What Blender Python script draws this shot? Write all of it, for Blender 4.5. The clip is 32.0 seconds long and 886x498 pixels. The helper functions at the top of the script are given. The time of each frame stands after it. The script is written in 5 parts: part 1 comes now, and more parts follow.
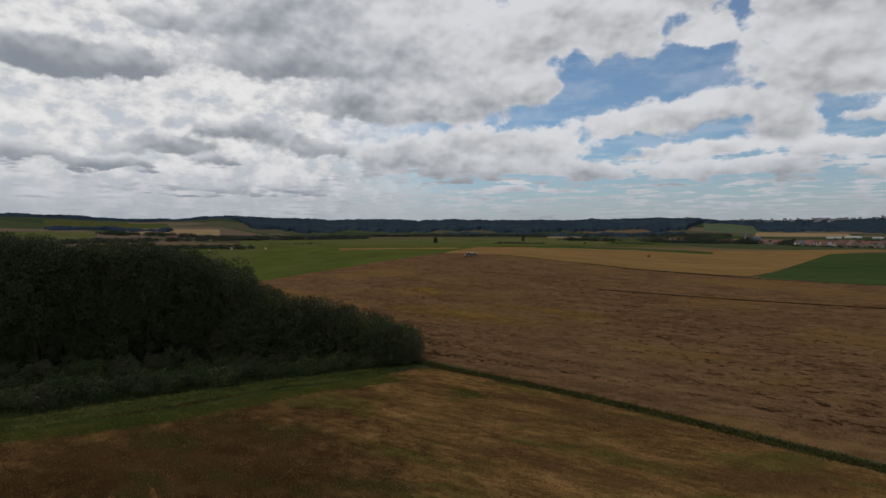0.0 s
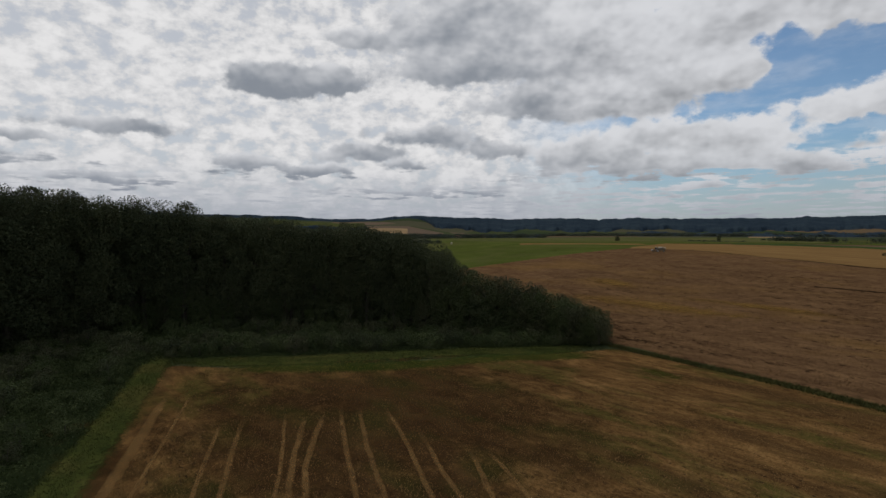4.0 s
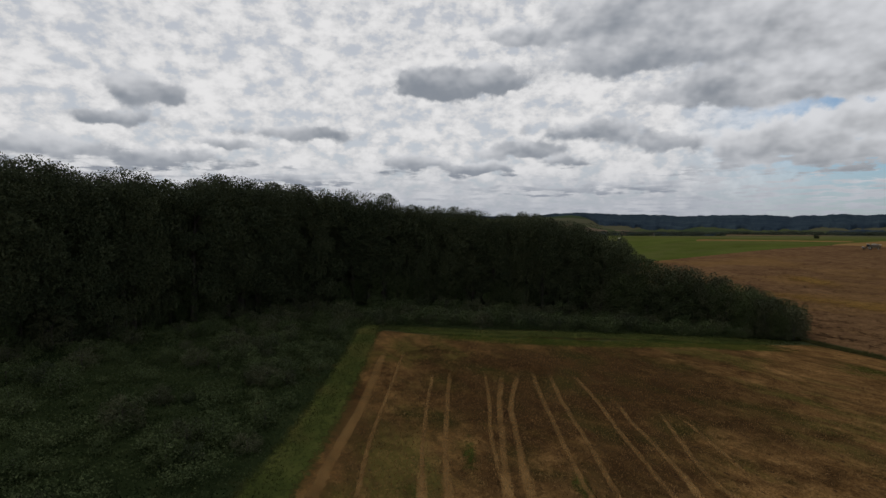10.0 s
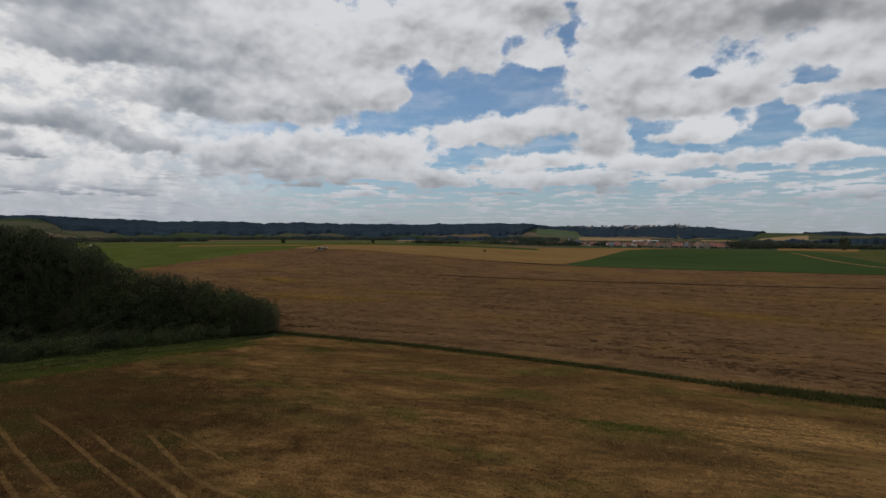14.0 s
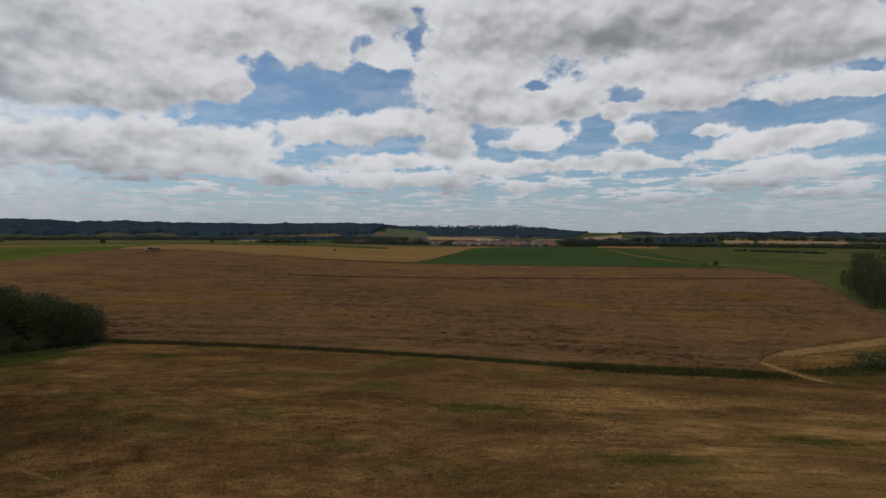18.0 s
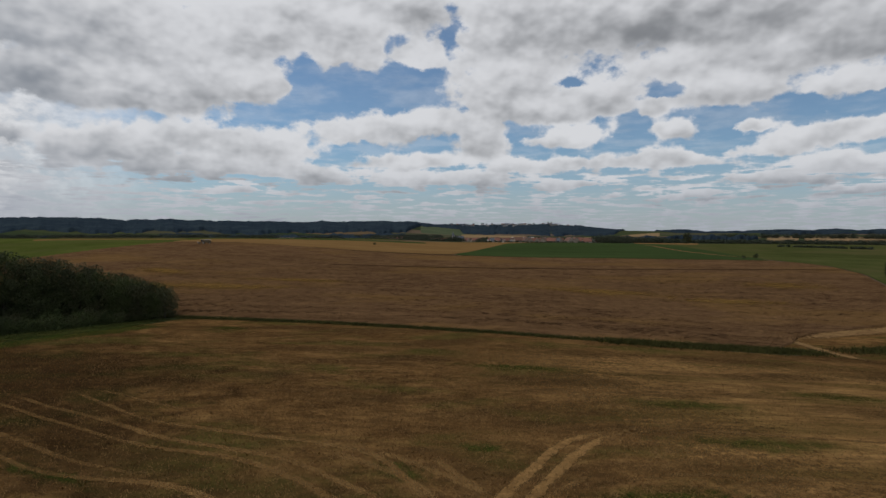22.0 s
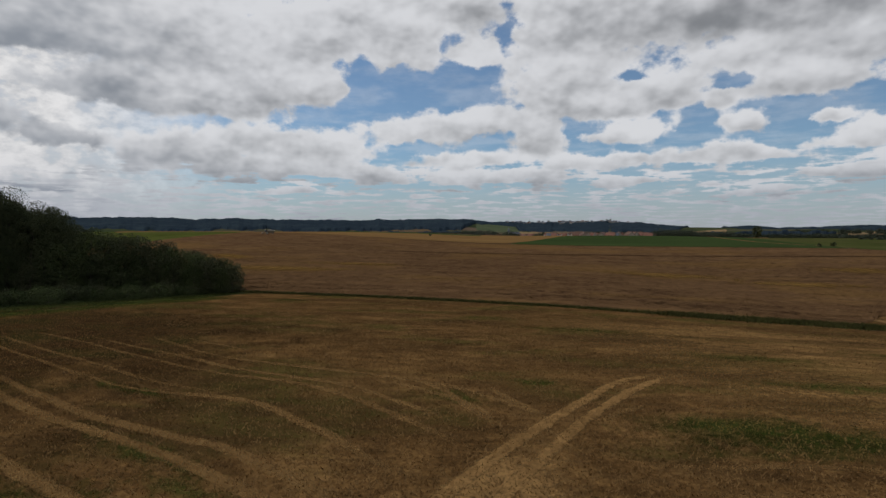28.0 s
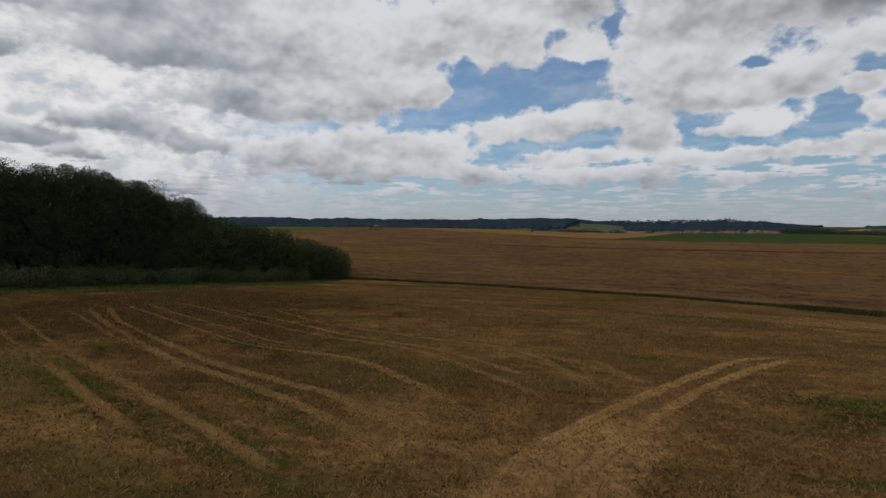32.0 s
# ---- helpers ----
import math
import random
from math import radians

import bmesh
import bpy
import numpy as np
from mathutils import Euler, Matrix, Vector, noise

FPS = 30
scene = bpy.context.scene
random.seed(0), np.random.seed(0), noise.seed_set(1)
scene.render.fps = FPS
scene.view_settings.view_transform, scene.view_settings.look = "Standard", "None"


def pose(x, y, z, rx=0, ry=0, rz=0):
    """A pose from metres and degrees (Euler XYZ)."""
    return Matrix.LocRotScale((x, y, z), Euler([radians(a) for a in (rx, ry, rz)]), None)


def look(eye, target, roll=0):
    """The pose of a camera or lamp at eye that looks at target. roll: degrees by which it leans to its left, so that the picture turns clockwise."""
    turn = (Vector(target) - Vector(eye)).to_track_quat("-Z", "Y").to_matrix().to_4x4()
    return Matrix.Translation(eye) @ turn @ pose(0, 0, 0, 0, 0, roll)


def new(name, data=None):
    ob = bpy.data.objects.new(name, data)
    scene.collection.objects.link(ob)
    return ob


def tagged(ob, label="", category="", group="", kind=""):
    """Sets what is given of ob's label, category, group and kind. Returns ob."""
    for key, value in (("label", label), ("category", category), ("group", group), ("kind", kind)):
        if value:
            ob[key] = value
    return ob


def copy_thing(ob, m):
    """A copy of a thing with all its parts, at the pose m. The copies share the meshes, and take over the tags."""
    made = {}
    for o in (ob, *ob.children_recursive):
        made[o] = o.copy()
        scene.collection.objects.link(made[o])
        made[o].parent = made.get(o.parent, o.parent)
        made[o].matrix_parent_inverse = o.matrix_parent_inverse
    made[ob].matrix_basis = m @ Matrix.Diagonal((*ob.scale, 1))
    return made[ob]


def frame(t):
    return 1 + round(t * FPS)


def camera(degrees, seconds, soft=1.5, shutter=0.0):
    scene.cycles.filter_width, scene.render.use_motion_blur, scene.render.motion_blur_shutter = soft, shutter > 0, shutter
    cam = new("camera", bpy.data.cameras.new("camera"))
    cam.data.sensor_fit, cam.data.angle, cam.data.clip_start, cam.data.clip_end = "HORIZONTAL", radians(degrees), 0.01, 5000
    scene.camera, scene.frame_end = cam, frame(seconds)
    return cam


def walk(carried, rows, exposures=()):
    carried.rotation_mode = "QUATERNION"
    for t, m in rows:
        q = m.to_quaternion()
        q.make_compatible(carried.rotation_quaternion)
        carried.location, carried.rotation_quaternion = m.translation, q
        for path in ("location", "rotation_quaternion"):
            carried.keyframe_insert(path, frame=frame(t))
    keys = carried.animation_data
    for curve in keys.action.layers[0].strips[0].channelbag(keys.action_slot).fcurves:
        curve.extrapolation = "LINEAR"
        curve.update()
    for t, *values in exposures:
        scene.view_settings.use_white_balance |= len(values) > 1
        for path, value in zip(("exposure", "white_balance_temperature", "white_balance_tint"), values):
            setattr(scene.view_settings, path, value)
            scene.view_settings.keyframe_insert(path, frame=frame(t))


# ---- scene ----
cam = camera(78.3, 32.0, soft=1.5)
# seconds, eye, heading clockwise from +y, pitch, roll (degrees)
PATH = [
    (0, (-5.82, 19.75, 27.72), -30.07, -2.01, -0.21),
    (0.5, (-5.58, 19.20, 27.35), -32.28, -1.98, -0.21),
    (1, (-5.28, 18.50, 26.91), -34.77, -1.99, -0.21),
    (1.5, (-5.06, 17.61, 26.49), -37.03, -1.97, -0.22),
    (2, (-4.85, 16.55, 26.08), -39.21, -1.97, -0.24),
    (2.5, (-4.62, 15.52, 25.63), -41.43, -1.96, -0.23),
    (3, (-4.34, 14.51, 25.16), -43.87, -1.98, -0.21),
    (3.5, (-4.01, 13.44, 24.71), -46.16, -1.98, -0.17),
    (4, (-3.72, 12.37, 24.21), -48.53, -1.97, -0.12),
    (4.5, (-3.32, 11.28, 23.72), -50.92, -2.01, -0.09),
    (6.5, (-0.51, 6.29, 22.06), -59.53, -2.05, 0.02),
    (7, (-0.03, 5.14, 21.90), -60.19, -2.11, 0.03),
    (7.5, (0.37, 4.28, 21.81), -60.27, -2.14, 0.06),
    (8, (0.66, 3.93, 21.80), -59.62, -1.94, 0.13),
    (8.5, (0.80, 3.90, 21.80), -58.81, -1.97, 0.16),
    (9, (0.85, 3.87, 21.84), -60.28, -2.11, 0.16),
    (9.5, (0.84, 3.90, 21.89), -66.44, -2.22, 0.16),
    (10, (0.75, 4.01, 21.97), -65.18, -2.25, 0.16),
    (10.5, (0.66, 4.12, 22.02), -58.77, -2.14, 0.20),
    (11, (0.67, 4.06, 22.01), -52.33, -2.04, 0.22),
    (11.5, (0.87, 4.06, 21.99), -45.88, -1.86, 0.23),
    (12, (1.16, 4.00, 22.02), -39.57, -1.77, 0.22),
    (12.5, (1.31, 3.95, 22.03), -33.22, -1.71, 0.20),
    (13, (1.36, 3.96, 22.06), -26.92, -1.66, 0.18),
    (13.5, (1.25, 3.93, 22.12), -20.55, -1.57, 0.15),
    (14, (1.28, 3.77, 22.14), -14.37, -1.51, 0.15),
    (14.5, (1.43, 3.61, 22.13), -8.27, -1.45, 0.14),
    (15, (1.48, 3.49, 22.16), -2.14, -1.40, 0.13),
    (15.5, (1.47, 3.46, 22.16), 3.16, -1.38, 0.10),
    (17.5, (1.05, 2.29, 21.84), 2.06, -1.45, 0.14),
    (18, (0.76, 1.62, 21.61), 1.34, -1.50, 0.15),
    (18.5, (0.42, 0.84, 21.34), 0.59, -1.60, 0.12),
    (19, (0.00, 0.00, 21.00), 0.00, -1.60, 0.10),
    (19.5, (-0.43, -0.96, 20.47), -0.62, -1.68, 0.07),
    (20, (-0.82, -1.92, 19.99), -1.12, -1.74, 0.06),
    (20.5, (-0.93, -2.86, 19.54), -1.33, -1.65, 0.09),
    (21, (-1.14, -3.80, 19.16), -1.56, -1.62, 0.11),
    (21.5, (-1.25, -4.79, 18.85), -1.83, -1.66, 0.12),
    (22, (-1.31, -5.88, 18.50), -2.20, -1.66, 0.13),
    (22.5, (-1.41, -6.68, 18.01), -2.91, -1.76, 0.12),
    (23, (-1.47, -7.06, 17.57), -3.11, -1.54, 0.10),
    (23.5, (-1.48, -7.11, 17.11), -3.45, -1.62, 0.07),
    (24, (-1.42, -7.09, 16.70), -3.95, -1.72, 0.04),
    (24.5, (-1.32, -7.04, 16.36), -4.54, -1.78, 0.01),
    (25, (-1.24, -7.01, 16.03), -5.11, -1.83, -0.00),
    (25.5, (-1.26, -7.01, 15.70), -5.57, -1.83, -0.01),
    (27.5, (-1.19, -6.75, 13.82), -7.40, -1.82, -0.09),
    (28, (-1.20, -6.69, 13.38), -8.03, -1.82, -0.09),
    (28.5, (-1.19, -6.68, 12.94), -8.75, -1.77, -0.09),
    (29, (-1.19, -6.67, 12.55), -9.42, -1.79, -0.06),
    (29.5, (-1.15, -6.53, 12.08), -9.96, -1.78, -0.02),
    (30, (-1.15, -6.49, 11.64), -10.67, -1.77, 0.01),
    (30.5, (-1.12, -6.44, 11.26), -11.21, -1.78, 0.03),
    (31, (-1.11, -6.40, 10.95), -12.32, -1.78, 0.05),
    (31.5, (-1.16, -6.37, 10.81), -13.94, -1.79, 0.06),
    (32, (-1.15, -6.38, 10.77), -18.68, -1.85, 0.06),
]


def heading(eye, turn, pitch, roll):
    a, p = radians(turn), radians(pitch)
    ahead = Vector((math.sin(a) * math.cos(p), math.cos(a) * math.cos(p), math.sin(p)))
    return look(eye, Vector(eye) + 100 * ahead, roll)


walk(cam, [(t, heading(eye, turn, pitch, roll)) for t, eye, turn, pitch, roll in PATH],
     exposures=[(0.0, 0.0), (32.0, 0.0)])

# ---- node helpers ----


def node(tree, kind, values=None, **props):
    n = tree.nodes.new(kind)
    for k, v in props.items():
        if k == "op":
            n.operation = v
        elif k == "data":
            n.data_type = v
        elif k == "blend":
            n.blend_type = v
    for k, v in (values or {}).items():
        if isinstance(v, bpy.types.NodeSocket):
            tree.links.new(v, n.inputs[k])
        else:
            n.inputs[k].default_value = v
    return n


def calc(tree, op, a, b=0.0, c=0.0, clamp=False):
    n = node(tree, "ShaderNodeMath", {0: a, 1: b, 2: c}, op=op)
    n.use_clamp = clamp
    return n.outputs[0]


def blend(tree, f, a, b, mode="MIX"):
    n = node(tree, "ShaderNodeMix", data="RGBA", blend=mode)
    for k, v in ((0, f), (6, a), (7, b)):
        if isinstance(v, bpy.types.NodeSocket):
            tree.links.new(v, n.inputs[k])
        else:
            n.inputs[k].default_value = v if k == 0 else (*v[:3], 1)
    return n.outputs[2]


def step(tree, x, lo, hi):
    n = node(tree, "ShaderNodeMapRange", {0: x, 1: lo, 2: hi, 3: 0.0, 4: 1.0})
    n.interpolation_type = "SMOOTHSTEP"
    return n.outputs[0]


# ---- world: blue sky with cumulus, haze at the horizon ----
SUN_TURN, SUN_HEIGHT = -78.0, 52.0
world = bpy.data.worlds.new("sky")
scene.world = world
world.use_nodes = True
wt = world.node_tree
wt.nodes.clear()
sky = wt.nodes.new("ShaderNodeTexSky")
sky.sky_type, sky.sun_disc = "NISHITA", False
sky.sun_elevation, sky.sun_rotation = radians(SUN_HEIGHT), radians(SUN_TURN)
sky.altitude, sky.dust_density, sky.ozone_density = 100, 0.2, 3.0
way = node(wt, "ShaderNodeTexCoord").outputs["Generated"]
# clouds: heading, height, half width, half height in degrees, and how light their undersides are
WEST = [(-94.0, 12.0, 2.8, 1.5, -0.5), (-96.2, 9.7, 2.7, 0.8, -0.5), (-79.9, 9.4, 4.9, 1.0, -0.55), (-65.8, 14.7, 3.9, 1.6, -0.55), (-60.1, 15.3, 2.8, 1.0, -0.35),
        (-101.6, 6.8, 4.6, 1.0, -0.35), (-92.5, 6.3, 5.1, 0.9, -0.35), (-67.8, 6.6, 3.2, 0.5, -0.3), (-56.2, 7.9, 3.6, 0.7, -0.4), (-62.0, 6.1, 2.5, 0.5, -0.45),
        (-56.7, 18.7, 4.0, 0.9, -0.25), (-86.8, 8.0, 2.6, 0.5, -0.2), (-80.5, 4.7, 2.8, 0.5, -0.3)]
MIDDLE = [(-42.9, 19.7, 10.5, 3.5, -0.36), (-47.3, 16.2, 8.0, 1.8, -0.4), (-33.8, 17.5, 6.4, 3.7, -0.02), (-38.5, 12.5, 6.9, 1.7, -0.4), (-28.5, 13.1, 5.3, 1.7, 0),
          (-64.7, 14.1, 4.2, 1.5, -0.55), (-59.4, 14.4, 2.9, 1.0, -0.38), (-49.6, 9.6, 4.5, 1.3, -0.5), (-56.8, 7.8, 4.0, 0.8, -0.42), (-61.2, 6.1, 2.6, 0.5, -0.45),
          (-43.1, 8.1, 3.1, 1.0, -0.35), (-52.2, 6.7, 2.4, 0.5, -0.35), (-51.7, 4.0, 4.1, 0.5, -0.3), (-68.1, 6.9, 1.7, 0.8, -0.35), (-23.2, 14.7, 4.3, 2.0, 0.05),
          (-31.4, 21.1, 3.5, 3.0, 0.15)]
EAST = [(-35.3, 17.1, 4.9, 2.6, -0.1), (-24.7, 18.1, 5.2, 3.3, 0.12), (-21.8, 14.1, 3.9, 1.2, 0.0), (-31.9, 12.1, 4.6, 1.5, -0.12), (-16.6, 20.1, 5.8, 3.4, 0.02),
        (-11.7, 18.3, 4.2, 2.4, 0.08), (-7.1, 21.9, 4.6, 2.0, -0.05), (-4.1, 17.6, 2.3, 1.6, 0.12)]
HEAP = [(-11.2, 10.2, 5.3, 1.4, 0.15), (-4.2, 11.2, 4.1, 1.5, 0.1), (1.7, 9.4, 2.5, 2.1, -0.12), (10.5, 9.7, 4.5, 1.2, 0.18), (21.1, 10.0, 1.9, 1.2, 0.1),
        (18.8, 12.0, 1.4, 0.8, 0.1), (27.6, 9.6, 1.2, 0.5, 0.1), (30.8, 8.0, 4.5, 1.1, 0.1), (35.8, 8.8, 4.0, 1.0, 0.08), (-27.1, 8.9, 3.7, 1.7, 0.1),
        (-32.7, 7.9, 4.1, 1.6, 0.0), (-37.0, 7.5, 2.2, 1.3, 0.0), (-20.1, 8.0, 4.7, 1.7, 0.0), (-25.8, 6.2, 8.0, 0.9, -0.1)]
BANK = [(6.9, 20.0, 7.5, 4.1, -0.05), (4.0, 14.5, 5.6, 3.3, 0.05), (14.4, 21.1, 6.7, 3.0, -0.2), (22.4, 19.9, 9.7, 2.9, -0.30), (32.3, 18.4, 8.2, 2.7, -0.24),
        (26.0, 15.6, 11.2, 1.8, -0.1), (25.0, 13.1, 4.4, 1.7, 0.05), (36.9, 15.5, 5.1, 2.0, -0.12), (13.9, 13.1, 3.7, 1.7, 0.12), (8.1, 12.2, 5.2, 1.1, -0.05),
        (35.4, 12.4, 4.3, 1.2, 0.12), (39.4, 12.2, 1.5, 1.0, 0.15)]
LOW = [(19.4, 7.1, 5.6, 1.1, 0.12), (33.8, 5.9, 3.8, 0.7, 0.05), (29.4, 5.0, 3.7, 0.6, 0.0), (-4.8, 7.4, 4.6, 0.8, 0.05), (-2.5, 5.6, 6.2, 0.8, 0.1),
       (5.2, 6.7, 2.5, 0.8, 0.1), (10.5, 7.0, 2.8, 0.7, 0.1), (-14.0, 5.6, 2.6, 0.7, 0.0), (-23.4, 4.0, 1.9, 0.4, 0.1), (37.1, 3.7, 2.3, 0.4, 0.05),
       (11.7, 4.9, 3.4, 0.5, 0.05), (22.1, 3.7, 3.1, 0.4, 0.05)]
GAPS = [(-11.7, 13.9, 6.7, 1.4), (-1.3, 20.3, 0.9, 2.6), (-7.8, 18.8, 1.0, 1.1), (-0.1, 13.1, 1.3, 0.8), (11.0, 14.9, 1.3, 0.6),
        (19.9, 13.4, 2.1, 0.7), (30.2, 11.8, 1.5, 0.6), (26.6, 8.2, 2.7, 0.7), (16.7, 9.4, 2.4, 1.1), (39.4, 13.6, 0.8, 0.4),
        (-26.5, 20.1, 1.6, 0.7), (6.4, 10.0, 2.0, 0.7)]


def oval(t, az, el, spot):
    """Squared distance from the middle of an oval of the sky (1 at its rim, with a flat foot), and the height in it."""
    a, e, ra, re = spot
    u = calc(t, "MULTIPLY_ADD", az, 57.2958 / ra, -a / ra)
    v = calc(t, "MULTIPLY_ADD", el, 57.2958 / re, -e / re)
    foot = calc(t, "MAXIMUM", v, calc(t, "MULTIPLY", v, -1.5))
    return calc(t, "MULTIPLY_ADD", u, u, calc(t, "MULTIPLY", foot, foot)), v


def heaps(t, az, el, spots):
    """Clouds that run together: their density, the mean height within them, and how light they are."""
    most, lift, tone = 0.0, 0.0, 0.0
    for *spot, light in spots:
        d, v = oval(t, az, el, spot)
        w = calc(t, "EXPONENT", calc(t, "MULTIPLY", d, -1.05))
        lift = calc(t, "MULTIPLY_ADD", w, v, lift)
        tone = calc(t, "MULTIPLY_ADD", w, light, tone)
        most = calc(t, "ADD", most, w)
    safe = calc(t, "MAXIMUM", most, 0.002)
    return most, calc(t, "DIVIDE", lift, safe), calc(t, "DIVIDE", tone, safe)


def dot(v, w):
    return node(wt, "ShaderNodeVectorMath", {0: v, 1: w}, op="DOT_PRODUCT").outputs["Value"]


def moved(v, w):
    return node(wt, "ShaderNodeVectorMath", {0: v, 1: w}, op="ADD").outputs[0]


def swell(v, scale, detail):
    q = node(wt, "ShaderNodeVectorMath", {0: v, 1: (1.0, 1.0, 1.45)}, op="MULTIPLY").outputs[0]
    return node(wt, "ShaderNodeTexNoise", {"Vector": q, "Scale": scale, "Detail": detail, "Roughness": 0.54}).outputs[0]


sunway = (math.sin(radians(SUN_TURN)) * math.cos(radians(SUN_HEIGHT)), math.cos(radians(SUN_TURN)) * math.cos(radians(SUN_HEIGHT)), math.sin(radians(SUN_HEIGHT)))
way = node(wt, "ShaderNodeVectorMath", {0: way}, op="NORMALIZE").outputs[0]
east, north, zed = node(wt, "ShaderNodeSeparateXYZ", {0: way}).outputs
sway = node(wt, "ShaderNodeTexNoise", {"Vector": way, "Scale": 16.0, "Detail": 6.0, "Roughness": 0.6}).outputs["Color"]
sway_a, sway_e, _ = node(wt, "ShaderNodeSeparateColor", {0: sway}).outputs
az = calc(wt, "ADD", calc(wt, "ARCTAN2", east, north), calc(wt, "MULTIPLY_ADD", sway_a, 0.07, -0.035))
el = calc(wt, "ADD", calc(wt, "ARCSINE", zed), calc(wt, "MULTIPLY_ADD", sway_e, 0.035, -0.0175))
west = step(wt, az, radians(-24), radians(-44))

most, lift, tone = heaps(wt, az, el, WEST + MIDDLE + EAST + HEAP + BANK + LOW)
gap = 0.0
for spot in GAPS:
    gap = calc(wt, "ADD", gap, calc(wt, "EXPONENT", calc(wt, "MULTIPLY", oval(wt, az, el, spot)[0], -1.0)))
# behind and above the view the broken cloud goes on
out_high = step(wt, zed, 0.34, 0.46)
out_side = calc(wt, "MAXIMUM", step(wt, az, 0.72, 0.95), step(wt, az, -1.85, -2.1))
away = calc(wt, "MAXIMUM", out_high, out_side)
broad = node(wt, "ShaderNodeTexNoise", {"Vector": way, "Scale": 3.2, "Detail": 4.0}).outputs[0]
most = calc(wt, "MULTIPLY_ADD", calc(wt, "MULTIPLY", step(wt, broad, 0.40, 0.56), 0.9), away, most)

# heads of cumulus on broader swells
here = calc(wt, "MULTIPLY_ADD", swell(way, 9.0, 7.0), 1.0, calc(wt, "MULTIPLY_ADD", swell(way, 27.0, 7.0), 1.35, -1.175))
sunward = moved(way, [c * 0.020 + d for c, d in zip(sunway, (0, 0, 0.016))])
field = calc(wt, "SUBTRACT", most, calc(wt, "MULTIPLY", gap, 0.42))
field = calc(wt, "MULTIPLY_ADD", here, 0.85, field)
# far rows of small cumulus, drawn together by distance
flat = node(wt, "ShaderNodeCombineXYZ", {0: calc(wt, "DIVIDE", east, calc(wt, "ADD", zed, 0.06)), 1: calc(wt, "DIVIDE", north, calc(wt, "ADD", zed, 0.06))}).outputs[0]
rows = node(wt, "ShaderNodeTexNoise", {"Vector": flat, "Scale": 2.1, "Detail": 6.0, "Roughness": 0.58}).outputs[0]
field = calc(wt, "MULTIPLY_ADD", calc(wt, "MULTIPLY_ADD", rows, 3.4, -1.5), step(wt, zed, 0.15, 0.07), field)
mask = step(wt, field, 0.14, calc(wt, "MULTIPLY_ADD", west, 0.14, 0.42))

# a bright mackerel veil to the west
ripple = node(wt, "ShaderNodeTexNoise", {"Vector": node(wt, "ShaderNodeVectorMath", {0: way, 1: (1.0, 1.0, 1.7)}, op="MULTIPLY").outputs[0], "Scale": 26.0, "Detail": 5.0, "Roughness": 0.58}).outputs[0]
veil = calc(wt, "MULTIPLY", west, calc(wt, "SUBTRACT", 1.0, calc(wt, "MULTIPLY", step(wt, ripple, 0.50, 0.36), 0.16)))
pale = calc(wt, "MULTIPLY_ADD", step(wt, rows, 0.42, 0.62), 0.16, 0.05)
veil = calc(wt, "MAXIMUM", veil, pale)

# heads that face the sun are white, undersides grey
relief = calc(wt, "SUBTRACT", swell(way, 10.0, 3.0), swell(sunward, 10.0, 3.0))
lit = calc(wt, "MULTIPLY_ADD", calc(wt, "MINIMUM", calc(wt, "MAXIMUM", lift, -1.2), 1.2), 0.32, 0.62)
lit = calc(wt, "ADD", lit, tone)
lit = calc(wt, "MULTIPLY_ADD", relief, 1.3, lit)
heads = calc(wt, "SUBTRACT", swell(way, 26.0, 2.0), swell(moved(way, [c * 0.007 + d for c, d in zip(sunway, (0, 0, 0.006))]), 26.0, 2.0))
lit = calc(wt, "MULTIPLY_ADD", heads, 0.62, lit)
lit = calc(wt, "MULTIPLY_ADD", step(wt, field, 0.85, 0.25), 0.16, lit)
lit = calc(wt, "MULTIPLY_ADD", here, 0.11, lit)
near_sun = step(wt, dot(way, sunway), 0.35, 0.95)
lit = calc(wt, "MULTIPLY_ADD", near_sun, 0.06, lit)
lit = step(wt, lit, -0.20, 1.14)
toned = blend(wt, lit, blend(wt, west, (0.215, 0.222, 0.235), (0.225, 0.25, 0.29)), (0.675, 0.682, 0.705))
white = blend(wt, step(wt, ripple, 0.34, 0.66), (0.55, 0.557, 0.575), (0.78, 0.775, 0.78))
clear = blend(wt, 1.0, node(wt, "ShaderNodeVectorMath", {0: sky.outputs[0], 3: 0.075}, op="SCALE").outputs[0], (0.86, 1.0, 1.06), "MULTIPLY")
full = blend(wt, veil, clear, white)
full = blend(wt, calc(wt, "MULTIPLY", mask, 0.96), full, toned)
haze = step(wt, zed, 0.15, -0.01)
full = blend(wt, calc(wt, "MULTIPLY", haze, 0.74), full, (0.295, 0.325, 0.39))
wt.links.new(node(wt, "ShaderNodeBackground", {0: full, 1: 1.0}).outputs[0], node(wt, "ShaderNodeOutputWorld").inputs[0])

# the sun behind thin cloud
lamp = bpy.data.lights.new("sun", "SUN")
lamp.energy, lamp.angle, lamp.color = 0.6, radians(12), (1.0, 0.95, 0.86)
sun = new("sun", lamp)
sun.matrix_world = look((0, 0, 0), [-c for c in sunway])

# ---- materials ----
ROWS = 8.0   # the ditch and the rows beside it, degrees off the x axis


def rgb(c):
    return (*c, 1.0)


